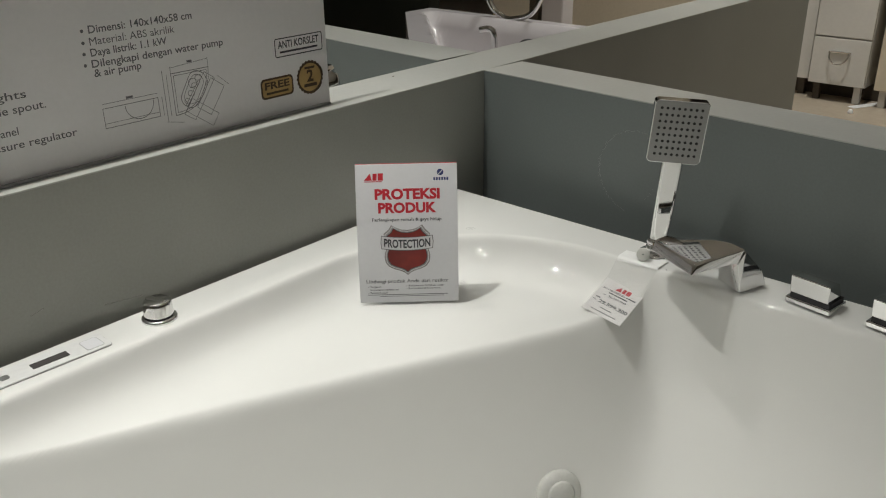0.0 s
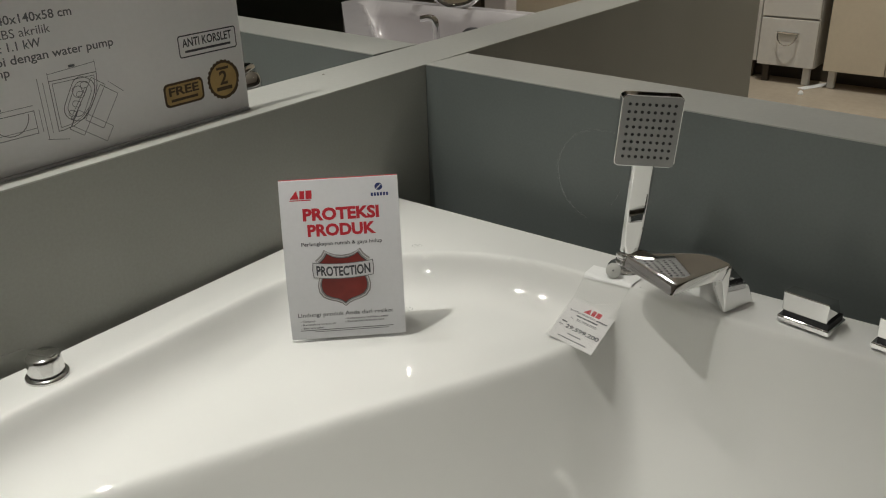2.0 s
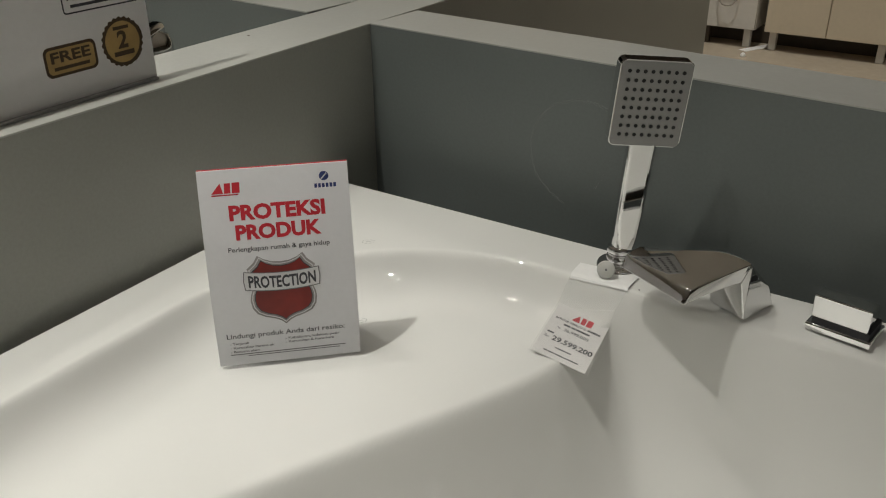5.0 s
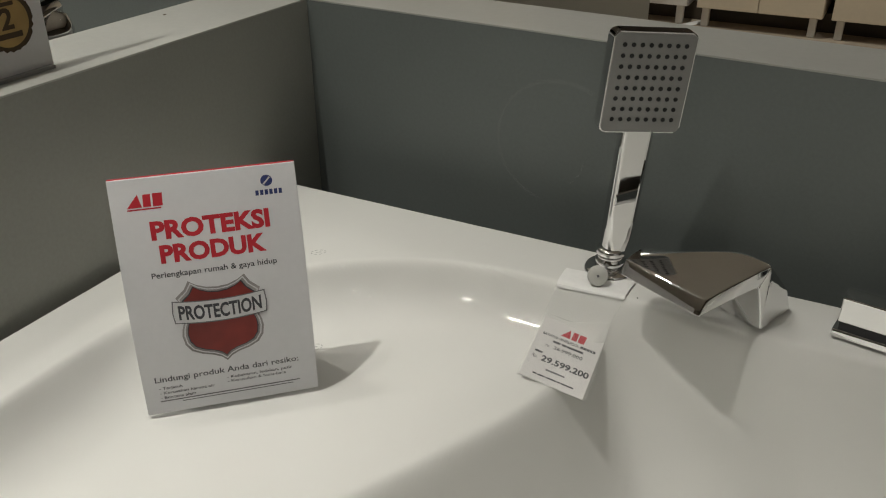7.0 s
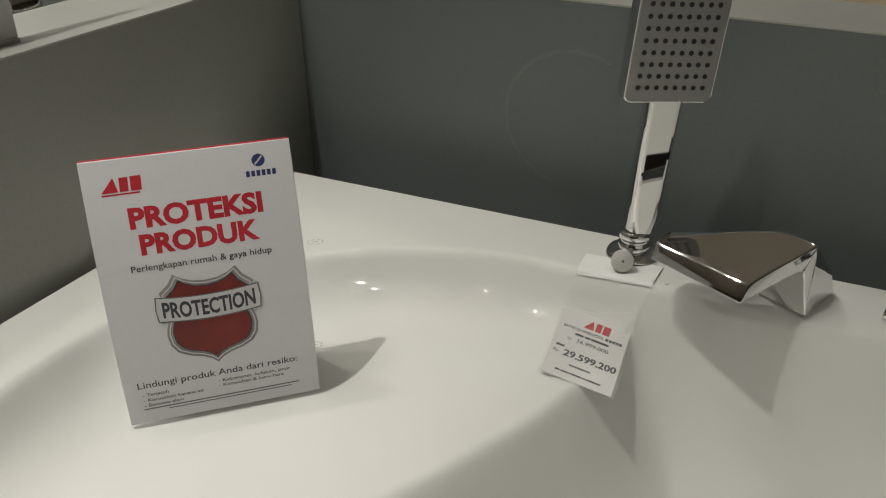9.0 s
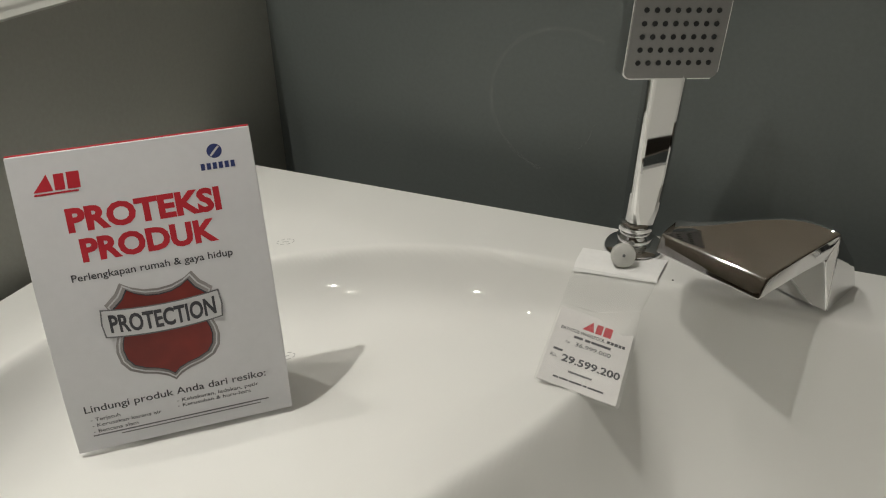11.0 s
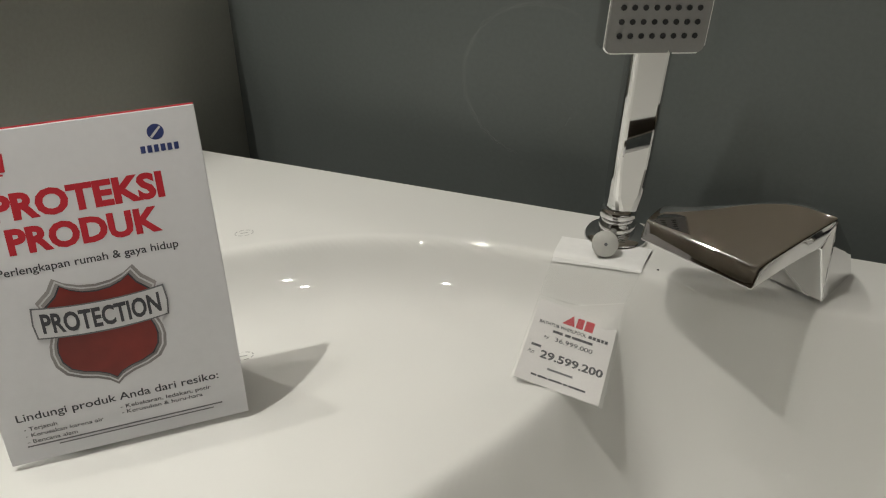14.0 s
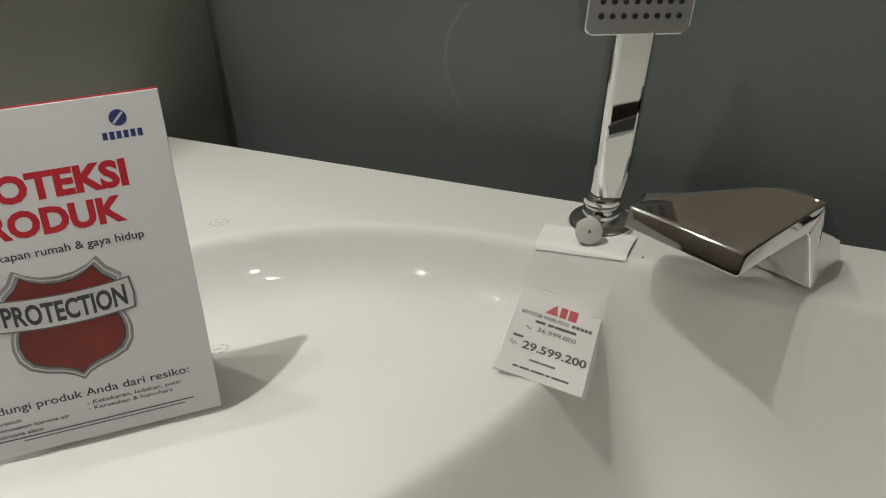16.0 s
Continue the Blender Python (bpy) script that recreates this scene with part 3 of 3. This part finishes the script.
# ---- price tag ----
def price_tag():
    tl, tr, bl = Vector((0.4016, -0.0966, 0.5512)), Vector((0.4610, -0.0894, 0.5372)), Vector((0.4028, -0.1793, 0.5358))
    ux = (tr - tl).normalized()
    uy = (tl - bl).normalized()
    uy = (uy - ux * uy.dot(ux)).normalized()
    m = Matrix((ux, uy, ux.cross(uy))).transposed().to_4x4()
    m.translation = tl
    p = thing("price_tag", m, "white paper price tag in clear pouch over the tub rim", "price tag")
    W, H = 0.0625, 0.0815
    part("paper", box(0, W, -H, 0, -0.0006, 0, 0.0001, 1), TAG_PAPER, p, "white printed paper")
    inv = m.inverted()
    def draped(name, corners, rows_n, cols_n, lift, mat, label):
        a, b, c, d = [Vector(v) for v in corners]
        bm = bmesh.new()
        grid = []
        for i in range(rows_n + 1):
            row = []
            for k in range(cols_n + 1):
                q = a.lerp(b, k / cols_n).lerp(d.lerp(c, k / cols_n), i / rows_n)
                q.z = max(q.z, surface(q.x, q.y) + lift)
                row.append(bm.verts.new(inv @ q))
            grid.append(row)
        for i in range(rows_n):
            for k in range(cols_n):
                bm.faces.new((grid[i][k], grid[i][k + 1], grid[i + 1][k + 1], grid[i + 1][k]))
        return part(name, bm, mat, p, label, smooth=True)
    e0, e1 = m @ Vector((-0.002, -H - 0.003, 0.0010)), m @ Vector((W + 0.003, -H - 0.003, 0.0010))
    f0, f1 = m @ Vector((-0.002, 0.003, 0.0010)), m @ Vector((W + 0.003, 0.003, 0.0010))
    draped("strip", ((0.4035, -0.0490, 0), (0.4745, -0.0440, 0), (0.4730, -0.0775, 0), (0.4046, -0.0790, 0)), 12, 8, 0.0024, PAPER, "white mounting strip")
    draped("pouch_neck", ((0.4046, -0.0788, 0.5800), (0.4730, -0.0772, 0.5800), f1, f0), 14, 8, 0.0008, FILM, "clear plastic pouch neck")
    draped("pouch", (f0, f1, e1, e0), 2, 2, 0.0, FILM, "clear plastic pouch")
    # shop emblem: plain red shapes
    patch("emblem", [(0.0215, -0.0175), (0.0288, -0.0065), (0.0312, -0.0175)], RED_INK, p)
    patch("emblem", [(0.0324, -0.0072), (0.0376, -0.0072), (0.0374, -0.0177), (0.0322, -0.0177)], RED_INK, p)
    patch("emblem", [(0.0390, -0.0072), (0.0456, -0.0072), (0.0452, -0.0178), (0.0387, -0.0178)], RED_INK, p)
    lettering("text_line", "BATHTUB WHIRLPOOL", 0.0050, 0.0415, -0.0240, 0.0034, GREY_INK, p, 0.02)
    for k, (u, w) in enumerate(((0.0432, 0.0026), (0.0464, 0.0026), (0.0496, 0.0028), (0.0530, 0.0022), (0.0558, 0.0024))):
        bar("printed_mark", u, u + w, -0.0240, -0.0208, GREY_INK, p)
    for u, w in ((0.0170, 0.0075), (0.0262, 0.0045), (0.0316, 0.0160)):
        bar("printed_mark", u, u + w, -0.0298, -0.0272, GREY_INK, p)
    lettering("text_line", "Rp", 0.0120, 0.0155, -0.0372, 0.0024, GREY_INK, p, 0.01)
    lettering("price", "36.999.000", 0.0200, 0.0490, -0.0378, 0.0042, GREY_INK, p, 0.012)
    bar("printed_mark", 0.0045, 0.0120, -0.0478, -0.0455, GREY_INK, p)
    lettering("text_line", "Rp.", 0.0035, 0.0092, -0.0552, 0.0036, GREY_INK, p, 0.0, 0.2)
    lettering("price", "29.599.200", 0.0130, 0.0602, -0.0566, 0.0070, GREY_INK, p, 0.03)
    bar("printed_mark", 0.0210, 0.0400, -0.0662, -0.0642, MID_INK, p)
    for u, w in ((0.0110, 0.0040), (0.0160, 0.0070), (0.0240, 0.0100), (0.0350, 0.0028), (0.0388, 0.0125)):
        bar("printed_mark", u, u + w, -0.0748, -0.0730, GREY_INK, p)
    return p


price_tag()


def tag_holder():
    c = Vector((0.4420, -0.0665, DECK + 0.0122))
    toward = Vector((0.35, -0.86, 0.38)).normalized()
    m = toward.to_track_quat("Z", "Y").to_matrix().to_4x4()
    m.translation = c
    h = thing("round_clip", m, "small round grey plastic clip leaning on the price tag strip", "clip")
    part("disc", lathe([(0.0088, -0.004), (0.0098, -0.0035), (0.0102, 0.0), (0.0098, 0.003), (0.0088, 0.0038)]), GREY_DISC, h, smooth=True)
    part("centre_pin", lathe([(0.0014, 0.0038), (0.0014, 0.0044), (0.001, 0.0047)], 6), MID_INK, h, "small dark centre pin")
    return h


tag_holder()


# small oval maker's marks printed on the acrylic
def maker_mark(x, y, turn):
    z = surface(x, y)
    k = thing("printed_mark", pose(x, y, z + 0.0004, 0, 0, turn), "small grey oval printed mark on the acrylic", "printed mark", "oval marks on the bathtub")
    for a in range(0, 360, 45):
        pts = [(0.0075 * math.cos(radians(a + d)), 0.0048 * math.sin(radians(a + d))) for d in (0, 10, 20, 30)]
        outline("dash", pts, 0.0010, MARK_INK, k, 0.0, closed=False)
    bar("dash", -0.003, 0.003, -0.0006, 0.0006, MARK_INK, k, 0.0)
    return k


maker_mark(0.157, -0.134, 40)
maker_mark(0.210, -0.223, 40)


def speck(x, y, z, r, mat, label):
    k = tagged(part("dirt_speck", moved(lathe([(r, 0.0), (r * 0.9, 0.0003), (r * 0.4, 0.0006)], 10), pose(x, y, z)), mat), label, "dirt speck", "dirt specks")
    return k


speck(0.4060, -0.0970, surface(0.406, -0.097) + 0.0012, 0.0008, RUBBER, "tiny black dirt speck beside the price tag")
speck(0.4840, -0.0700, DECK, 0.0009, RUBBER, "tiny black dirt speck beside the bath spout")
speck(-0.106, -0.041, TOP, 0.0022, BROWN_INK, "small brown stain on the white wall top")


# ---- product board on the partition ----
def product_board():
    m = Matrix(((0, 0, 1, -0.047), (1, 0, 0, -0.247), (0, 1, 0, TOP), (0, 0, 0, 1)))
    b = thing("product_board", m, "large white product information board standing on the partition wall", "information board")
    part("panel", box(-0.80, 0, 0.0015, 0.34, -0.006, 0, 0.0006, 1), BOARD, b, "white printed foam board")
    # the rail is toned dark to carry the shadow line below the board
    part("foot_rail", box(-0.80, -0.004, 0.0002, 0.0035, 0.0002, 0.007, 0.0006), SATIN, b, "thin foot rail, greyed for the shadow under the board")
    o = -0.247
    def at(y):
        return y - o
    for k, (wds, y0, y1, z) in enumerate((("Dimensi: 140x140x58 cm", -0.633, -0.484, 0.9485), ("Material: ABS akrilik", -0.634, -0.513, 0.9338), ("Daya listrik: 1.1 kW", -0.635, -0.527, 0.9202), ("Dilengkapi dengan water pump", -0.636, -0.439, 0.9061), ("& air pump", -0.635, -0.569, 0.8942))):
        lettering("text_line", wds, at(y0), at(y1), z - TOP, 0.0095, MID_INK, b, 0.0 if k == 1 else 0.012)
        if k < 4:
            patch("bullet", disc(at(y0) - 0.0085, z - TOP + 0.004, 0.0022, 12), MID_INK, b)
    for wds, y0, y1, z in (("lights", -0.768, -0.724, 0.8855), ("cascade spout.", -0.800, -0.703, 0.8690), ("control panel", -0.815, -0.742, 0.8430), ("pressure regulator", -0.795, -0.671, 0.8265)):
        lettering("text_line", wds, at(y0), at(y1), z - TOP, 0.0095, MID_INK, b, 0.006)
    # approval stamp
    outline("stamp_frame", round_rect(at(-0.3025), 0.887 - TOP, 0.092, 0.027, 0.003), 0.0016, GREY_INK, b)
    lettering("stamp_text", "ANTI KORSLET", at(-0.343), at(-0.263), 0.886 - TOP, 0.0105, GREY_INK, b, 0.02)
    bar("printed_line", at(-0.340), at(-0.266), 0.8785 - TOP, 0.8815 - TOP, GREY_INK, b)
    # gold stamps
    patch("gold_plate_rim", round_rect(at(-0.3505), 0.8295 - TOP, 0.062, 0.031, 0.007), BROWN_INK, b)
    patch("gold_plate", round_rect(at(-0.3505), 0.8295 - TOP, 0.056, 0.025, 0.005), GOLD_INK, b, INK * 2, "gold printed plate")
    t = lettering("stamp_text", "FREE", at(-0.374), at(-0.327), 0.8285 - TOP, 0.0105, BROWN_INK, b, 0.03)
    for p in t.data.vertices:
        p.co.z = INK * 3
    bar("printed_line", at(-0.372), at(-0.330), 0.8205 - TOP, 0.8240 - TOP, BROWN_INK, b, INK * 3)
    cx, cy = at(-0.2855), 0.8335 - TOP
    patch("gold_seal_edge", disc(cx, cy, 0.0262, 96, 0.0009, 24), BROWN_INK, b)
    patch("gold_seal_rim", disc(cx, cy, 0.0222), GOLD_INK, b, INK * 2, "round gold printed seal")
    t = lettering("stamp_text", "2", cx - 0.0065, cx + 0.0065, cy - 0.006, 0.0175, BROWN_INK, b, 0.03)
    for p in t.data.vertices:
        p.co.z = INK * 3
    bar("printed_line", cx - 0.013, cx + 0.013, cy - 0.0145, cy - 0.0095, BROWN_INK, b, INK * 3)
    bar("printed_line", cx - 0.010, cx + 0.010, cy + 0.0135, cy + 0.0170, BROWN_INK, b, INK * 3)
    # side view drawing of a tub
    x0, x1, z0, z1 = at(-0.632), at(-0.552), 0.826 - TOP, 0.852 - TOP
    outline("drawing", [(x0, z0), (x1, z0), (x1, z1), (x0, z1)], 0.0008, MID_INK, b)
    outline("drawing", [(x0, z1 + 0.006), (x1, z1 + 0.006)], 0.0006, MID_INK, b, closed=False)
    outline("drawing", [(x1 + 0.006, z0), (x1 + 0.006, z1)], 0.0006, MID_INK, b, closed=False)
    outline("drawing", [(x0, z0 + 0.006), (x1, z0 + 0.006)], 0.0006, MID_INK, b, closed=False)
    outline("drawing", [(at(-0.580) + 0.021 * math.cos(radians(a)), z1 - 0.002 - 0.021 * math.sin(radians(a))) for a in range(0, 181, 15)], 0.0009, MID_INK, b, closed=False)
    bar("printed_mark", at(-0.598), at(-0.588), z1 + 0.007, z1 + 0.010, MID_INK, b)
    # plan drawing of a corner tub
    cx, cy = at(-0.497), 0.852 - TOP
    def corner_plan(k):
        pts = [(-0.031, -0.030), (-0.031, 0.028), (0.029, 0.028)]
        pts += [(0.029 - 0.0 * a - 0.060 * (1 - math.cos(radians(a))) * 0.9, 0.028 - 0.058 * math.sin(radians(a))) for a in range(15, 91, 15)]
        return [(cx + x * k, cy + y * k) for x, y in pts]
    outline("drawing", corner_plan(1.0), 0.0009, MID_INK, b)
    outline("drawing", corner_plan(0.88), 0.0007, MID_INK, b)
    def turned(w, h, r, dx, dy, a):
        c, si = math.cos(radians(a)), math.sin(radians(a))
        return [(cx + dx + x * c - y * si, cy + dy + x * si + y * c) for x, y in round_rect(0, 0, w, h, r)]
    outline("drawing", turned(0.030, 0.052, 0.013, 0.002, 0.001, -32), 0.0009, MID_INK, b)
    outline("drawing", turned(0.022, 0.042, 0.010, 0.002, 0.001, -32), 0.0007, MID_INK, b)
    for q in range(4):
        outline("drawing", turned(0.010, 0.007, 0.003, -0.010 + 0.007 * q, -0.014 + 0.010 * q, -32 + 12 * q), 0.0007, MID_INK, b)
    outline("drawing", turned(0.026, 0.046, 0.001, 0.028, -0.014, -36), 0.0007, MID_INK, b)
    outline("drawing", turned(0.020, 0.066, 0.001, 0.010, -0.010, -36), 0.0007, MID_INK, b)
    outline("drawing", turned(0.050, 0.020, 0.001, 0.012, -0.034, -36), 0.0006, MID_INK, b)
    outline("drawing", turned(0.012, 0.012, 0.004, 0.001, 0.010, 12), 0.0008, MID_INK, b)
    outline("drawing", turned(0.040, 0.003, 0.001, 0.000, -0.004, 52), 0.0007, MID_INK, b)
    outline("drawing", [(cx - 0.044, cy - 0.036), (cx - 0.044, cy + 0.034)], 0.0007, MID_INK, b, closed=False)
    outline("drawing", [(cx - 0.046, cy - 0.036), (cx - 0.020, cy - 0.042)], 0.0006, MID_INK, b, closed=False)
    outline("drawing", [(cx + 0.042, cy + 0.014), (cx + 0.060, cy - 0.002)], 0.0006, MID_INK, b, closed=False)
    outline("drawing", [(cx - 0.031, cy + 0.036), (cx + 0.029, cy + 0.040)], 0.0006, MID_INK, b, closed=False)
    outline("drawing", [(cx - 0.031, cy + 0.028), (cx - 0.031, cy + 0.038)], 0.0006, MID_INK, b, closed=False)
    outline("drawing", [(cx + 0.029, cy + 0.028), (cx + 0.029, cy + 0.042)], 0.0006, MID_INK, b, closed=False)
    outline("drawing", [(cx - 0.038, cy - 0.030), (cx - 0.038, cy + 0.028)], 0.0006, MID_INK, b, closed=False)
    bar("printed_mark", cx - 0.004, cx + 0.004, cy + 0.039, cy + 0.042, MID_INK, b)
    return b


product_board()


# ---- neighbouring bay: tap behind the partition ----
def neighbour_tap():
    t = thing("neighbour_tap", pose(-0.168, -0.155, 0.0), "rounded chrome bath tap behind the partition wall", "tap")
    part("stem", lathe([(0.03, DECK + 0.0005), (0.03, DECK + 0.006), (0.018, DECK + 0.01), (0.017, 0.745), (0.02, 0.755)]), CHROME, t, smooth=True)
    part("body", lathe([(0.020, 0.755), (0.028, 0.762), (0.029, 0.785), (0.024, 0.80), (0.01, 0.805)]), CHROME, t, smooth=True)
    part("lever", moved(box(-0.012, 0.012, -0.05, 0.035, 0.79, 0.812, 0.009, 4), pose(0, 0, 0, 0, 0, 30)), CHROME, t, smooth=True)
    return t


neighbour_tap()


def neighbour_tub(name, corner, ax, ay, mat, label):
    """Corner tub with a nearly straight front: ax, ay are the signs of its two straight sides."""
    t = thing(name, pose(*corner, 0), label, "bathtub")
    L, n = 1.42, 60
    bm = bmesh.new()
    grid = []
    for i in range(n):
        v = L * i / (n - 1)
        far = max(0.12, min(L, (L + 0.16 - v)))
        row = []
        for k in range(n):
            u = far * k / (n - 1)
            d = min(u - 0.08, v - 0.08, (1.58 - u - v) / 1.414 - 0.09, L - u - 0.07, L - v - 0.07)
            z = DECK - 0.36 * (1 - math.exp(-max(d, 0) / 0.10))
            row.append(bm.verts.new((ax * u, ay * v, z)))
        grid.append(row)
    for i in range(n - 1):
        for k in range(n - 1):
            bm.faces.new((grid[i][k], grid[i + 1][k], grid[i + 1][k + 1], grid[i][k + 1]))
    part("shell", bm, mat, t, smooth=True)
    rim = [(0, 0), (L, 0), (L, 0.16), (0.16, L), (0, L)]
    part("apron", prism([(ax * (x + 0.001), ay * (y + 0.001)) for x, y in rim], 0.0, 0.2), mat, t)
    bm = bmesh.new()
    lo = [bm.verts.new((ax * x, ay * y, 0.0)) for x, y in rim]
    hi = [bm.verts.new((ax * x, ay * y, DECK - 0.0002)) for x, y in rim]
    for k in range(len(rim)):
        bm.faces.new((lo[k], lo[(k + 1) % 5], hi[(k + 1) % 5], hi[k]))
    part("skirt", bm, mat, t)
    return t


neighbour_tub("neighbour_bathtub", (-0.185, 1.70), -1, -1, LAVENDER, "pale lavender white corner bathtub in a neighbouring bay")
neighbour_tub("neighbour_bathtub", (-0.145, 0.09), -1, -1, ACRYLIC, "white acrylic corner bathtub behind the partition wall")


def far_fittings():
    h = thing("shower_hose", pose(0, 0, 0), "thin chrome shower hose hanging over the neighbouring bathtub", "hose")
    part("hose", tube(eased([(-1.25, 1.66, 0.76), (-1.24, 1.66, 0.64), (-1.17, 1.66, 0.585), (-1.09, 1.65, 0.587), (-1.02, 1.66, 0.62), (-0.98, 1.68, 0.72), (-0.97, 1.69, 0.86)]), 0.012, 8), CHROME, h, smooth=True)
    k = thing("tap_lever", pose(-0.985, 1.37, 0.42), "curved chrome tap lever on the neighbouring bathtub", "tap")
    part("lever", tube(eased([(0.0, 0, -0.02), (0.0, 0, 0.14), (-0.02, 0, 0.17), (-0.06, -0.01, 0.165)]), 0.012, 8), CHROME, k, smooth=True)
    part("base", lathe([(0.03, -0.2), (0.03, -0.04), (0.016, -0.02)]), CHROME, k, smooth=True)
    n = thing("black_knob", pose(-0.80, 1.33, 0.30), "round black knob on the neighbouring bathtub", "knob")
    part("knob", lathe([(0.02, -0.1), (0.02, 0.22), (0.034, 0.235), (0.034, 0.27), (0.02, 0.28)]), RUBBER, n, smooth=True)


far_fittings()
tagged(part("dark_screen", box(-4.6, -2.72, 2.9, 3.0, 0, 2.4), BLACK_GREEN), "tall black green display screen", "screen", kind="structure")
tagged(part("tan_screen", box(-2.6, -1.02, 3.4, 3.5, 0, 2.4), TAN_WALL), "tan display wall beyond the neighbouring bathtub", "wall", kind="structure")
tagged(part("screen_post", box(-1.72, -1.58, 2.7, 2.8, 0, 2.0, 0.01), LAVENDER), "pale upright display post", "post")
tagged(part("dark_post", box(-1.80, -1.74, 2.7, 2.76, 0, 2.0, 0.005), DARK_PANEL_SHADE), "dark upright frame beside a pale post", "post")


# ---- cabinets in the distance ----
def cabinet(x0, x1, y, z0, z1, doors, mat, label, drawers=False, shaded_legs=()):
    c = thing("cabinet", pose(x0, y, 0), label, "cabinet", "bathroom cabinets on legs")
    w, dpt = x1 - x0, 0.45
    part("body", box(0, w, 0.018, dpt, z0, z1, 0.002), mat, c)
    n = doors
    if drawers:
        mid = z0 + (z1 - z0) * 0.315
        for a, b in ((z0, mid - 0.003), (mid + 0.003, z1 - 0.01)):
            dr = part("drawer_front", box(0.002, w - 0.002, 0, 0.018, a + 0.002, b, 0.003), mat, c)
            zc = a + (b - a) * 0.72
            bow = eased([(w / 2 - 0.048, -0.012, zc), (w / 2 - 0.044, -0.026, zc - 0.028), (w / 2 - 0.024, -0.030, zc - 0.052), (w / 2, -0.031, zc - 0.058), (w / 2 + 0.024, -0.030, zc - 0.052), (w / 2 + 0.044, -0.026, zc - 0.028), (w / 2 + 0.048, -0.012, zc)])
            part("handle", tube(bow, 0.0035, 8), CHROME, dr, "curved chrome handle", smooth=True)
            part("handle_bar", box(w / 2 - 0.055, w / 2 + 0.055, -0.014, 0.0, zc - 0.004, zc + 0.005, 0.002), CHROME, dr, "straight chrome handle bar")
    else:
        for k in range(n):
            part("door", box(w * k / n + 0.002, w * (k + 1) / n - 0.002, 0, 0.018, z0 + 0.002, z1 - 0.01, 0.003), mat, c)
    # dark legs have the shade under the cabinet put into their colour
    for side, lx in (("near", 0.04), ("far", w - 0.04)):
        for ly in (0.05, dpt - 0.05):
            part("leg", box(lx - 0.017, lx + 0.017, ly - 0.017, ly + 0.017, 0, z0, 0.003), DARK_PANEL_SHADE if side in shaded_legs else CABINET_WHITE, c)
    return c


cabinet(-0.535, -0.252, 3.46, 0.090, 0.85, 1, CABINET_WHITE, "narrow white lacquered drawer cabinet with curved chrome handles", True, ("near",))
cabinet(-1.05, -0.555, 3.52, 0.090, 0.85, 2, CABINET_WHITE, "white two-door bathroom cabinet on short legs toned dark for shade", shaded_legs=("near", "far"))
cabinet(-0.208, 0.358, 3.46, 0.090, 0.85, 2, CABINET, "cream two-door bathroom cabinet on short white legs")
cabinet(0.394, 0.96, 3.46, 0.090, 0.85, 2, CABINET, "cream two-door bathroom cabinet on short white legs")
# wall and low board are coloured dark to hold the shade under the cabinets
tagged(part("display_wall", box(-1.0, 2.2, 3.98, 4.08, 0, 2.2), DARK_PANEL_SHADE), "display wall behind the cabinets, dark with their shade", "wall", kind="structure")
tagged(part("plinth_board", box(-1.05, 2.2, 3.62, 3.64, 0.0, 0.088), DARK_PANEL_SHADE), "dark board standing in for the shade behind the cabinet legs", "plinth", kind="structure")
tagged(part("floor_stopper", moved(lathe([(0.012, 0.0), (0.013, 0.006), (0.009, 0.016), (0.004, 0.02)]), pose(-0.25, 3.30, 0)), PAPER, smooth=True), "small white plastic stopper lying on the floor", "stopper")
tagged(part("paper_strip", moved(box(-0.10, 0.10, -0.022, 0.022, 0.0003, 0.003), pose(-0.235, 3.50, 0, 0, 0, 62)), PAPER), "pale strip lying on the floor between cabinets", "strip")
